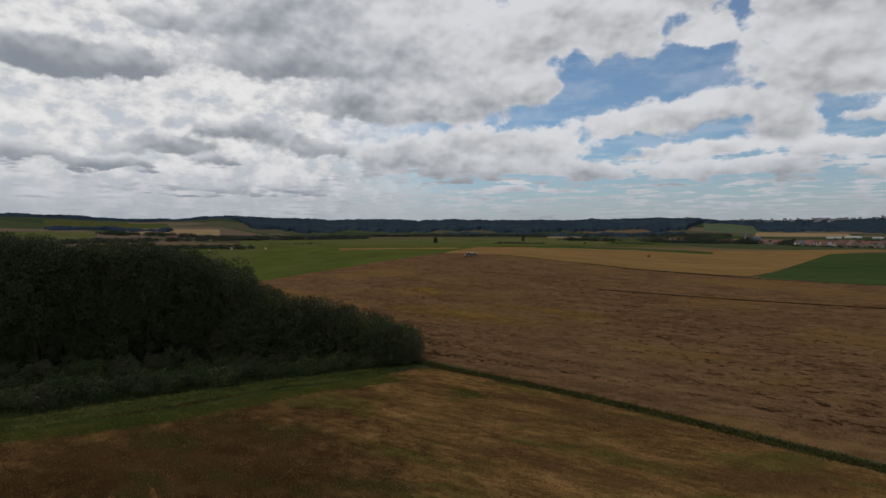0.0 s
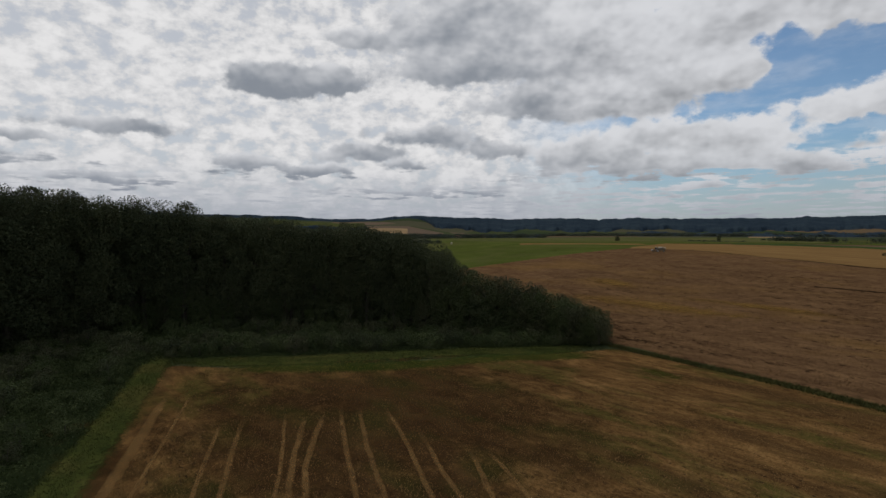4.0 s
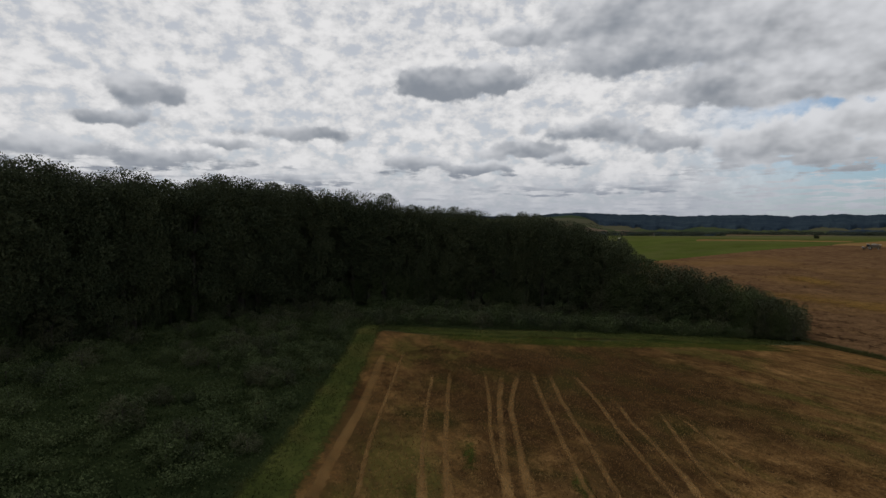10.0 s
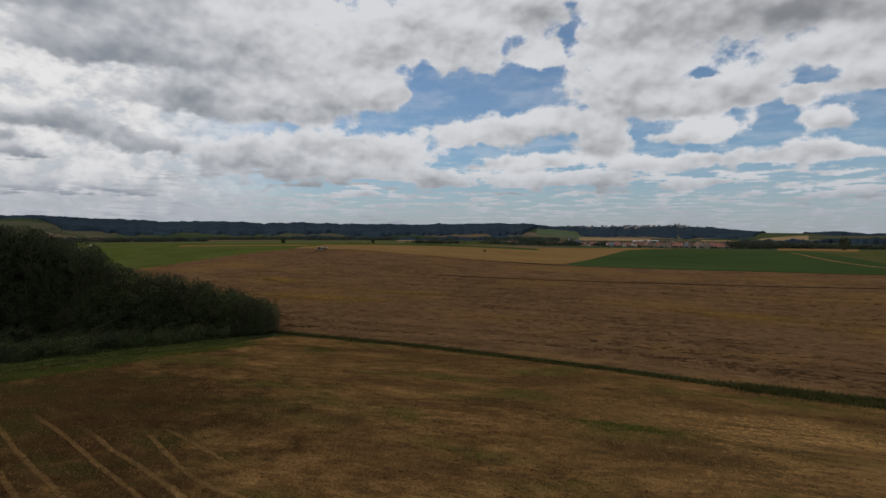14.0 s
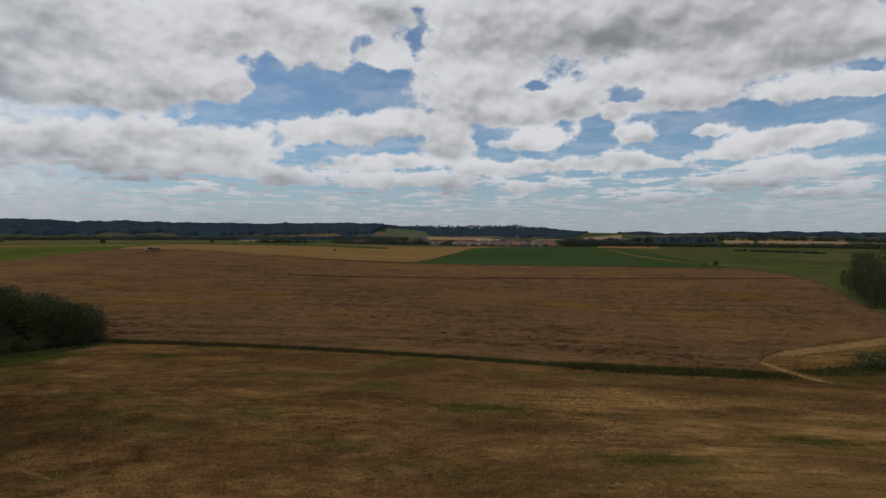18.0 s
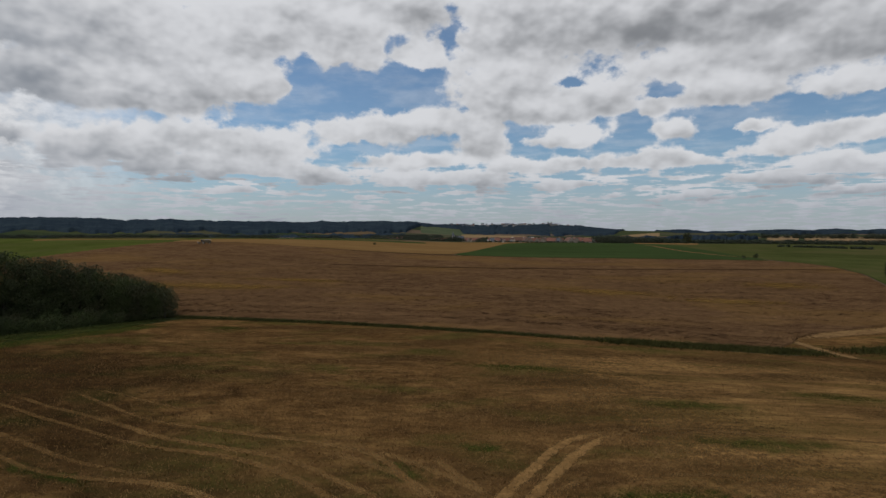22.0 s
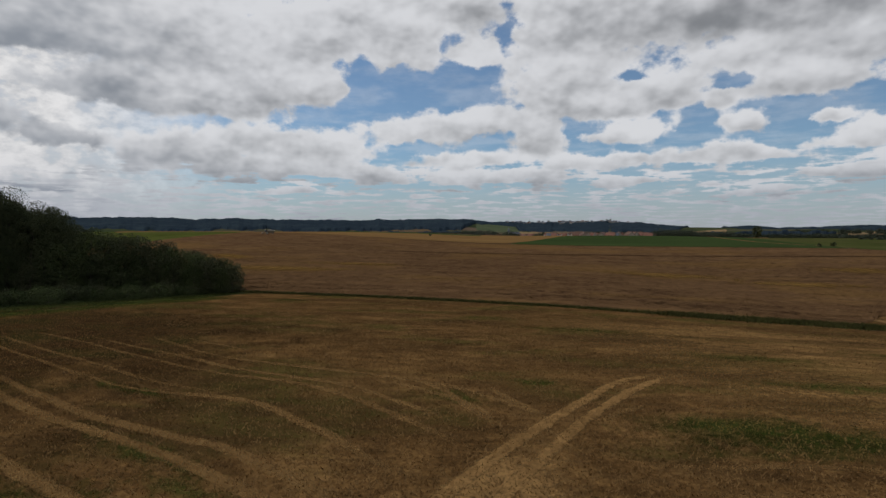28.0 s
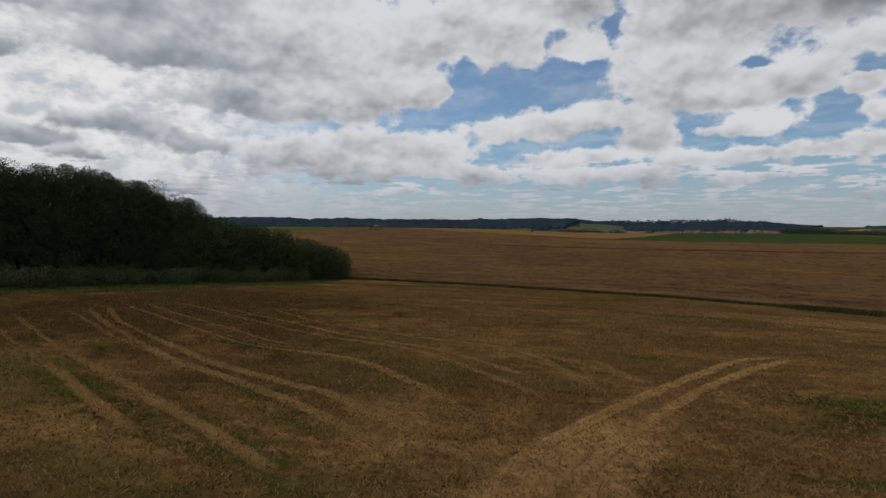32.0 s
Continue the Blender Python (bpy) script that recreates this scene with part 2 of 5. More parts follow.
def earth(name, dark, mid, light, size=6.0, stretch=(1, 1, 1), turn=0.0, fine=30.0, rough=0.9, bump=0.3, stain=None, stain_size=0.03, stain_amount=0.6, bump_dist=0.05, fade=0.0, worn=1.6, grain=0.25, bare=None):
    """Natural ground: grain, streaks along a direction, wide stains."""
    m = bpy.data.materials.new(name)
    m.use_nodes = True
    t = m.node_tree
    bsdf = t.nodes["Principled BSDF"]
    pos = node(t, "ShaderNodeTexCoord").outputs["Object"]
    mp = node(t, "ShaderNodeMapping", {0: pos, 2: (0, 0, radians(turn)), 3: stretch}).outputs[0]
    a = node(t, "ShaderNodeTexNoise", {"Vector": mp, "Scale": 1.0 / size, "Detail": 8.0, "Roughness": 0.65}).outputs[0]
    b = node(t, "ShaderNodeTexNoise", {"Vector": pos, "Scale": fine / 10, "Detail": 6.0, "Roughness": 0.7}).outputs[0]
    c = node(t, "ShaderNodeTexNoise", {"Vector": mp, "Scale": 0.23 / size, "Detail": 3.0, "Roughness": 0.5}).outputs[0]
    v = calc(t, "ADD", calc(t, "MULTIPLY", a, 0.8 - grain), calc(t, "MULTIPLY", b, grain))
    v = calc(t, "ADD", v, calc(t, "MULTIPLY", c, 0.2))
    ramp = node(t, "ShaderNodeValToRGB", {0: v})
    el = ramp.color_ramp.elements
    el[0].position, el[0].color = 0.38, rgb(dark)
    el[1].position, el[1].color = 0.62, rgb(light)
    e = el.new(0.5)
    e.color = rgb(mid)
    col = ramp.outputs[0]
    if stain:
        s = node(t, "ShaderNodeTexNoise", {"Vector": mp, "Scale": stain_size, "Detail": 5.0, "Roughness": 0.6}).outputs[0]
        col = blend(t, calc(t, "MULTIPLY", step(t, s, 0.48, 0.63), stain_amount), col, stain)
    if bare:
        # rows and pools of bare dark soil
        br = node(t, "ShaderNodeMapping", {0: pos, 2: (0, 0, radians(ROWS)), 3: (0.32, 1.0, 1.0)}).outputs[0]
        s = node(t, "ShaderNodeTexNoise", {"Vector": br, "Scale": 0.11, "Detail": 7.0, "Roughness": 0.62}).outputs[0]
        col = blend(t, calc(t, "MULTIPLY", step(t, s, 0.47, 0.64), 0.72), col, bare)
        s = node(t, "ShaderNodeTexNoise", {"Vector": br, "Scale": 0.75, "Detail": 5.0, "Roughness": 0.6}).outputs[0]
        col = blend(t, calc(t, "MULTIPLY", step(t, s, 0.50, 0.66), 0.5), col, bare)
    t.links.new(col, bsdf.inputs["Base Color"])
    bsdf.inputs["Roughness"].default_value = rough
    bsdf.inputs["Specular IOR Level"].default_value = 0.0
    if bump:
        bm_ = node(t, "ShaderNodeBump", {"Strength": bump, "Distance": bump_dist, "Height": v})
        t.links.new(bm_.outputs[0], bsdf.inputs["Normal"])
    if fade:
        # worn away towards the edges of its strip
        soft = node(t, "ShaderNodeAttribute")
        soft.attribute_name = "soft"
        g = node(t, "ShaderNodeTexNoise", {"Vector": pos, "Scale": worn, "Detail": 7.0, "Roughness": 0.75}).outputs[0]
        k = calc(t, "ADD", soft.outputs["Fac"], calc(t, "MULTIPLY", calc(t, "SUBTRACT", g, 0.5), 3.0 if worn > 3 else 2.4))
        k = calc(t, "MULTIPLY", step(t, k, 0.15, 0.85), fade)
        gap = node(t, "ShaderNodeBsdfTransparent")
        mx = node(t, "ShaderNodeMixShader", {0: k, 1: gap.outputs[0], 2: bsdf.outputs[0]})
        t.links.new(mx.outputs[0], t.nodes["Material Output"].inputs[0])
    return m


def leafy(name, a, b, rough=0.6):
    """Foliage: each tree a tone of its own, each leaf clump another."""
    m = bpy.data.materials.new(name)
    m.use_nodes = True
    t = m.node_tree
    bsdf = t.nodes["Principled BSDF"]
    isl = node(t, "ShaderNodeNewGeometry").outputs["Random Per Island"]
    own = node(t, "ShaderNodeObjectInfo").outputs["Random"]
    pos = node(t, "ShaderNodeTexCoord").outputs["Object"]
    n = step(t, node(t, "ShaderNodeTexNoise", {"Vector": pos, "Scale": 0.45, "Detail": 3.0}).outputs[0], 0.33, 0.67)
    f = calc(t, "ADD", calc(t, "MULTIPLY", isl, 0.14), calc(t, "MULTIPLY", own, 0.4))
    f = calc(t, "ADD", f, calc(t, "MULTIPLY", n, 0.46))
    t.links.new(blend(t, f, a, b), bsdf.inputs["Base Color"])
    bsdf.inputs["Roughness"].default_value = rough
    bsdf.inputs["Specular IOR Level"].default_value = 0.03
    return m


def painted(name, c, rough=0.6, metal=0.0, wear=0.25, size=2.0):
    m = bpy.data.materials.new(name)
    m.use_nodes = True
    t = m.node_tree
    bsdf = t.nodes["Principled BSDF"]
    pos = node(t, "ShaderNodeTexCoord").outputs["Object"]
    n = node(t, "ShaderNodeTexNoise", {"Vector": pos, "Scale": 1.0 / size, "Detail": 6.0, "Roughness": 0.65}).outputs[0]
    own = node(t, "ShaderNodeObjectInfo").outputs["Random"]
    f = calc(t, "ADD", calc(t, "MULTIPLY", n, 0.7), calc(t, "MULTIPLY", own, 0.3))
    dark = [v * (1 - wear) for v in c]
    light = [min(1, v * (1 + wear)) for v in c]
    t.links.new(blend(t, f, dark, light), bsdf.inputs["Base Color"])
    bsdf.inputs["Roughness"].default_value, bsdf.inputs["Metallic"].default_value = rough, metal
    return m


def glass(name):
    m = bpy.data.materials.new(name)
    m.use_nodes = True
    b = m.node_tree.nodes["Principled BSDF"]
    b.inputs["Base Color"].default_value, b.inputs["Roughness"].default_value = (0.03, 0.04, 0.05, 1), 0.08
    return m


stubble_mat = earth("stubble", (0.041, 0.022, 0.009), (0.134, 0.072, 0.026), (0.275, 0.157, 0.058), 1.6, (0.55, 1.2, 1), ROWS, 38, stain=(0.042, 0.056, 0.011), stain_size=0.085, stain_amount=0.6, bump=1.0, grain=0.42, bare=(0.055, 0.031, 0.013))
trample_mat = earth("trampled straw", (0.15, 0.083, 0.030), (0.27, 0.154, 0.058), (0.40, 0.235, 0.090), 0.7, (1, 1, 1), 0, 40, fade=0.85, worn=1.1, grain=0.45, bump=1.0)
ditch_mat = earth("ditch weeds", (0.024, 0.027, 0.010), (0.048, 0.048, 0.016), (0.085, 0.075, 0.027), 1.4, (1, 1, 1), 0, 30, bump=0.8, fade=0.95)
dark_stubble_mat = earth("dark stubble", (0.024, 0.012, 0.006), (0.054, 0.029, 0.012), (0.110, 0.062, 0.024), 1.8, (0.5, 1.1, 1), 60, 38, stain=(0.036, 0.038, 0.010), stain_size=0.12, stain_amount=0.7, fade=0.78, worn=0.16, grain=0.4)
track_mat = earth("pressed straw", (0.10, 0.055, 0.020), (0.19, 0.107, 0.040), (0.31, 0.180, 0.069), 0.8, (1, 1, 1), 0, 40, fade=0.6, worn=1.5, grain=0.45, bump=1.0)
worn_mat = earth("worn straw", (0.14, 0.078, 0.028), (0.26, 0.148, 0.055), (0.38, 0.223, 0.085), 0.7, (1, 1, 1), 0, 40, fade=0.52, worn=0.9, grain=0.45, bump=1.0)
# pale straw, with sunshine brightened into its colours
sunlit_litter_mat = earth("straw litter", (0.115, 0.064, 0.023), (0.27, 0.152, 0.056), (0.44, 0.258, 0.097), 1.3, (0.25, 1.4, 1), ROWS, 40, fade=0.85, stain=(0.085, 0.062, 0.018), stain_size=0.1, grain=0.38, bare=(0.064, 0.037, 0.015))
path_mat = earth("pale earth", (0.15, 0.088, 0.037), (0.21, 0.125, 0.054), (0.28, 0.17, 0.075), 2.5, (1, 1, 1), 0, 40, fade=1.0)
wheat_mat = earth("ripe wheat", (0.062, 0.034, 0.017), (0.122, 0.069, 0.034), (0.198, 0.115, 0.054), 2.0, (0.6, 1.25, 1), ROWS, 25, grain=0.40, stain=(0.19, 0.108, 0.034), stain_size=0.03, stain_amount=0.4, bump=0.7, bump_dist=0.2)
yellow_sun_mat = earth("yellow wheat", (0.105, 0.056, 0.018), (0.19, 0.108, 0.030), (0.28, 0.165, 0.048), 1.6, (0.5, 1.2, 1), ROWS, 25, fade=0.7, worn=0.25, grain=0.4, bump=0.7)
straw_mat = earth("cut straw", (0.15, 0.088, 0.034), (0.20, 0.118, 0.046), (0.25, 0.150, 0.060), 9, (0.3, 1.2, 1), ROWS, 10)
meadow_mat = earth("meadow grass", (0.050, 0.062, 0.013), (0.070, 0.086, 0.019), (0.096, 0.108, 0.028), 25, (1, 1, 1), 0, 8, stain=(0.095, 0.09, 0.034), stain_size=0.012)
pasture_mat = earth("dull pasture", (0.046, 0.054, 0.017), (0.063, 0.072, 0.022), (0.088, 0.090, 0.032), 22, (1, 1, 1), 0, 8, stain=(0.10, 0.085, 0.036), stain_size=0.012)
crop_mat = earth("green crop", (0.033, 0.052, 0.018), (0.043, 0.065, 0.022), (0.055, 0.078, 0.027), 18, (0.3, 1, 1), 20, 8)
verge_mat = earth("verge grass", (0.024, 0.032, 0.009), (0.046, 0.055, 0.014), (0.072, 0.074, 0.021), 2.5, (1, 1, 1), 0, 30, bump=0.6, stain=(0.075, 0.064, 0.020), stain_size=0.12, fade=1.0)
scrub_mat = earth("weedy ground", (0.010, 0.014, 0.006), (0.016, 0.023, 0.009), (0.026, 0.033, 0.013), 3, (1, 1, 1), 0, 30, bump=0.6)
soil_mat = earth("bare soil", (0.028, 0.016, 0.009), (0.042, 0.025, 0.013), (0.060, 0.036, 0.019), 2, (1, 1, 1), 0, 30)
# blue in the woodland colour stands in for haze over distance
hazy_woods_mat = earth("far woodland in painted haze", (0.020, 0.031, 0.044), (0.028, 0.042, 0.056), (0.040, 0.058, 0.068), 70, (1, 1, 1), 0, 2, bump=0.0)
leaf_dark = leafy("oak leaves", (0.030, 0.040, 0.021), (0.086, 0.095, 0.046))
weed_mat = earth("low weeds", (0.020, 0.030, 0.006), (0.038, 0.058, 0.010), (0.070, 0.090, 0.018), 0.9, (1, 1, 1), 0, 40, fade=0.6, worn=0.8, grain=0.4, bump=0.8)
leaf_willow = leafy("willow leaves", (0.040, 0.046, 0.024), (0.092, 0.092, 0.048))
leaf_bush = leafy("bramble leaves", (0.028, 0.041, 0.016), (0.088, 0.106, 0.043))
leaf_weed = leafy("nettle leaves", (0.018, 0.028, 0.010), (0.062, 0.076, 0.028))
blade_mat = leafy("stubble stalks", (0.10, 0.056, 0.022), (0.27, 0.160, 0.064), 0.8)
ear_mat = leafy("wheat ears", (0.10, 0.057, 0.026), (0.20, 0.118, 0.052), 0.8)
ditch_grass = leafy("rank grass", (0.030, 0.034, 0.011), (0.090, 0.084, 0.028), 0.7)
grass_mat = leafy("grass blades", (0.034, 0.043, 0.012), (0.074, 0.080, 0.024), 0.7)
bark_mat = painted("bark", (0.045, 0.036, 0.028), 0.95, wear=0.4, size=0.4)

# ---- lie of the land ----


def ss(a, b, x):
    t = np.clip((np.asarray(x, float) - a) / (b - a), 0, 1)
    return t * t * (3 - 2 * t)


# far ridge: heading and height of its crest
RIDGE_TURN = [-180, -80, -69, -65, -59, -55, -52, -49, -40, -28, -18, -8, 0, 9, 12.5, 15, 24, 34, 45, 70, 180]
RIDGE_HIGH = [60, 112, 112, 104, 82, 88, 106, 92, 84, 78, 70, 78, 66, 70, 54, 36, 28, 36, 30, 40, 60]


def land(x, y):
    """Height of the ground: the near field falls to the ditch, the wheat rises to a crest, far ridges close the view."""
    x, y = np.asarray(x, float), np.asarray(y, float)
    v = y - 110 + 0.14 * x
    low = -1.6 - 2.8 * ss(0, 85, x)
    near = low + (1.1 - low) * ss(0, 80, -v)
    top = 5 + 8.5 / (1 + np.exp(np.clip((x + 60) / 35, -30, 30)))
    top = top + 4.0 * np.exp(-((x - 90) / 150) ** 2 - ((y - 520) / 170) ** 2)
    side = ss(-150, 0, x)
    far = (low + (top - low) * ss(0, 205, v)) * (1 - ss(0, 1, (v - 380 - 140 * side) / (620 + 200 * side)))
    d = np.hypot(x, y)
    z = np.where(v < 0, near, far) * (1 - ss(0, 1, (d - 500 - 250 * side) / 700))
    turn = np.degrees(np.arctan2(x, y))
    high = np.interp(turn, RIDGE_TURN, RIDGE_HIGH)
    start = np.interp(turn, [-58, -46, -6, 2, 14, 20], [1500, 2250, 2300, 2600, 2900, 1700])
    stop = np.interp(turn, [-58, -46, -6, 2, 14, 20], [3700, 3500, 3500, 3900, 3800, 3400])
    z = z + high * ss(0, 1, (d - start) / (stop - start)) + 2.5 * np.sin(x / 260 + 1) * np.sin(y / 310) * ss(900, 1800, d)
    return z


def ground_z(x, y):
    return float(land(x, y))


# ---- mesh helpers ----


def mesh_of(name, verts, faces, smooth=False):
    """A mesh from arrays: verts n x 3, faces m x 3 or m x 4."""
    me = bpy.data.meshes.new(name)
    verts, faces = np.asarray(verts, np.float32), np.asarray(faces, np.int32)
    k = faces.shape[1]
    me.vertices.add(len(verts))
    me.vertices.foreach_set("co", verts.ravel())
    me.loops.add(faces.size)
    me.loops.foreach_set("vertex_index", faces.ravel())
    me.polygons.add(len(faces))
    me.polygons.foreach_set("loop_start", np.arange(0, faces.size, k, dtype=np.int32))
    me.polygons.foreach_set("use_smooth", np.full(len(faces), smooth))
    me.update(calc_edges=True)
    return me


def part(name, me, material, parent=None, label=""):
    """Links a mesh (or a bmesh) as one object under a thing or a part."""
    if isinstance(me, bmesh.types.BMesh):
        data = bpy.data.meshes.new(name)
        me.to_mesh(data)
        me.free()
        me = data
    if material and not me.materials:
        me.materials.append(material)
    ob = new(name, me)
    if parent is not None:
        ob.parent = parent
    return tagged(ob, label)


def grid_faces(nu, nv):
    i = np.arange(nu - 1)[:, None] * nv + np.arange(nv - 1)[None]
    return np.stack([i, i + nv, i + nv + 1, i + 1], -1).reshape(-1, 4)[:, ::-1]


def along(points, n):
    """n points evenly along a smooth line through the given ones."""
    p = np.asarray(points, float)
    if len(p) > 2:
        q = [p[0]]
        ext = np.vstack([2 * p[0] - p[1], p, 2 * p[-1] - p[-2]])
        for i in range(1, len(ext) - 2):
            a, b, c, d = ext[i - 1:i + 3]
            for s in np.linspace(0, 1, 13)[1:]:
                q.append(0.5 * (2 * b + (c - a) * s + (2 * a - 5 * b + 4 * c - d) * s * s + (3 * b - a - 3 * c + d) * s ** 3))
        p = np.array(q)
    run = np.r_[0, np.cumsum(np.linalg.norm(np.diff(p, axis=0), axis=1))]
    s = np.linspace(0, run[-1], n)
    return np.stack([np.interp(s, run, p[:, k]) for k in range(p.shape[1])], -1)


def sheet(name, edge_a, edge_b, nu, nv, material, rise=0.06, label="", category="field", ragged=0.0, relief=0.0, smooth_edges=False, power=1.0, soft=0.0):
    """A field laid over the land between two edges."""
    if smooth_edges:
        a, b = along(edge_a, nu), along(edge_b, nu)
    else:
        def even(e):
            e = np.asarray(e, float)
            run = np.r_[0, np.cumsum(np.linalg.norm(np.diff(e, axis=0), axis=1))]
            s = np.linspace(0, run[-1], nu)
            return np.stack([np.interp(s, run, e[:, k]) for k in (0, 1)], -1)
        a, b = even(edge_a), even(edge_b)
    rng = np.random.default_rng(len(name) * 7 + nu)
    if ragged:
        k = np.convolve(rng.normal(0, 1, nu + 4), np.ones(5) / 5, "valid")
        a = a + np.stack([0 * k, k * ragged], -1)
        k = np.convolve(rng.normal(0, 1, nu + 4), np.ones(5) / 5, "valid")
        b = b + np.stack([0 * k, k * ragged], -1)
    f = np.linspace(0, 1, nv)[None, :, None] ** power
    xy = a[:, None] * (1 - f) + b[:, None] * f
    z = land(xy[..., 0], xy[..., 1]) + rise
    if relief:
        z = z + relief * rng.uniform(-1, 1, z.shape)
    if rise > 0.3 and not soft:
        # standing crop slopes down to the soil at its borders
        for edge in (np.s_[0, :], np.s_[-1, :], np.s_[:, 0], np.s_[:, -1]):
            z[edge] = land(xy[edge][..., 0], xy[edge][..., 1]) - 0.05
    me = mesh_of(name, np.concatenate([xy, z[..., None]], -1).reshape(-1, 3), grid_faces(nu, nv), True)
    if soft:
        u, w = np.arange(nu) / (nu - 1), np.arange(nv) / (nv - 1)
        su, sv = soft if isinstance(soft, tuple) else (soft, soft)
        k = np.minimum(1, np.minimum(u, 1 - u)[:, None] / su) * np.minimum(1, np.minimum(w, 1 - w)[None] / sv)
        me.attributes.new("soft", "FLOAT", "POINT").data.foreach_set("value", k.ravel().astype(np.float32))
    return tagged(part(name, me, material), label, category, kind="structure")


def ribbon(name, points, width, material, rise=0.1, label="", category="track", group="", ragged=0.25, step_len=0.8, kind="structure"):
    """A strip of ground along a line."""
    p = np.asarray(points, float)
    length = float(np.linalg.norm(np.diff(p, axis=0), axis=1).sum())
    n = max(6, int(length / step_len))
    q = along(p, n)
    d = np.gradient(q, axis=0)
    d /= np.linalg.norm(d, axis=1)[:, None]
    side = np.stack([-d[:, 1], d[:, 0]], -1)
    rng = np.random.default_rng(int(abs(p.sum()) * 10) % 9999)
    taper = np.minimum(1, np.minimum(np.arange(n), np.arange(n)[::-1]) / min(14, n / 4))
    sway = np.convolve(rng.normal(0, ragged * width, n + 8), np.ones(9) / 9, "valid")
    rows, soft = [], []
    for f, s in ((-0.5, 0.0), (-0.25, 0.8), (0.0, 1.0), (0.25, 0.8), (0.5, 0.0)):
        e = q + side * (width * 1.35 * f + sway)[:, None]
        rows.append(np.c_[e, land(e[:, 0], e[:, 1]) + rise - (0.03 if s == 0 else 0)])
        soft.append(s * taper)
    v = np.stack(rows, 1).reshape(-1, 3)
    me = mesh_of(name, v, grid_faces(n, 5)[:, ::-1], True)
    me.attributes.new("soft", "FLOAT", "POINT").data.foreach_set("value", np.stack(soft, 1).ravel().astype(np.float32))
    return tagged(part(name, me, material), label, category, group, kind)


def leaf_cloud(centres, size, rng, flat=0.0, slim=0.65):
    """Small four-sided leaves, one at each centre, turned at random."""
    n = len(centres)
    a = rng.normal(0, 1, (n, 3))
    a /= np.linalg.norm(a, axis=1)[:, None]
    b = np.cross(a, rng.normal(0, 1, (n, 3)))
    b /= np.linalg.norm(b, axis=1)[:, None] + 1e-9
    s = (size * rng.uniform(0.6, 1.4, n))[:, None] / 2
    v = np.stack([centres - a * s, centres - b * s * slim, centres + a * s, centres + b * s * slim], 1).reshape(-1, 3)
    return v, np.arange(4 * n).reshape(-1, 4)


def limb_tube(points, radii, sides=7):
    """A tapered, bent tube."""
    p = np.asarray(points, float)
    v, f = [], []
    for i, (c, r) in enumerate(zip(p, radii)):
        d = p[min(i + 1, len(p) - 1)] - p[max(i - 1, 0)]
        d = d / np.linalg.norm(d)
        u = np.cross(d, (0.3, 0.9, 0.1))
        u /= np.linalg.norm(u)
        w = np.cross(d, u)
        for k in range(sides):
            a = 2 * math.pi * k / sides
            v.append(c + r * (math.cos(a) * u + math.sin(a) * w))
    for i in range(len(p) - 1):
        for k in range(sides):
            j = (k + 1) % sides
            f.append((i * sides + k, i * sides + j, (i + 1) * sides + j, (i + 1) * sides + k))
    return np.array(v), np.array(f)


def join(pieces):
    v, f, n = [], [], 0
    for a, b in pieces:
        v.append(a)
        f.append(np.asarray(b) + n)
        n += len(a)
    return np.vstack(v), np.vstack(f)


def tree(name, seed, height, spread, low, leaf, leaves, leaf_size, label, clusters=26, category="tree", bulk=1.0):
    """A tree: tapered trunk, limbs into the crown, and a crown of leaf clumps with gaps."""
    rng = np.random.default_rng(seed)
    base = new(name)
    lean = rng.normal(0, 0.03, 2) * height
    top = np.array([lean[0], lean[1], height * 0.86])
    r0 = 0.018 * height + 0.05
    mid = top * 0.5 + np.array([*rng.normal(0, 0.02, 2) * height, 0])
    part("trunk", mesh_of("trunk", *limb_tube([(0, 0, -0.4), (mid * 0.5), mid, top * 0.8, top], [r0 * 1.25, r0, r0 * 0.75, r0 * 0.35, 0.03]), True), bark_mat, base, "grey-brown bark trunk")
    cs, limbs = [], []
    for i in range(clusters):
        h = low + (0.97 - low) * ((i + rng.uniform(0, 1)) / clusters)
        k = (h - low) / (1 - low)
        wide = spread * math.sqrt(max(0.05, 1 - ((k - 0.42) / 0.66) ** 2)) * (0.55 + 0.45 * rng.uniform(0, 1))
        a = i * 2.399 + rng.uniform(-0.5, 0.5)
        cs.append((math.cos(a) * wide * 0.78, math.sin(a) * wide * 0.78, h * height))
        if i % 3 == 0 and h < 0.85:
            s = top * max(0.12, h - 0.13) / 0.86
            e = np.array(cs[-1])
            limbs.append(limb_tube([s, (s + e) / 2 + (0, 0, 0.04 * height), e], [r0 * 0.38, r0 * 0.22, 0.03], 5))
    cs = np.array(cs)
    v, f = join(limbs)
    part("limb", mesh_of("limb", v, f, True), bark_mat, base)
    pick = rng.integers(0, len(cs), leaves)
    r = bulk * spread * rng.uniform(0.26, 0.44, len(cs))
    g = rng.normal(0, 1, (leaves, 3))
    g /= np.linalg.norm(g, axis=1)[:, None]
    g *= (rng.uniform(0, 1, leaves) ** 0.3)[:, None]
    pts = cs[pick] + g * r[pick][:, None] * (1, 1, 0.8)
    pts[:, 2] = np.maximum(pts[:, 2], 0.05)
    v, f = leaf_cloud(pts, leaf_size, rng)
    part("crown", mesh_of("crown", v, f), leaf, base)
    return tagged(base, label, category)


def place(ob, x, y, s=1.0, turn=0.0, sink=0.0, sz=None):
    m = Matrix.LocRotScale((x, y, ground_z(x, y) - sink), Euler((0, 0, turn)), None)
    ob.scale = (s, s, s if sz is None else sz)
    return m


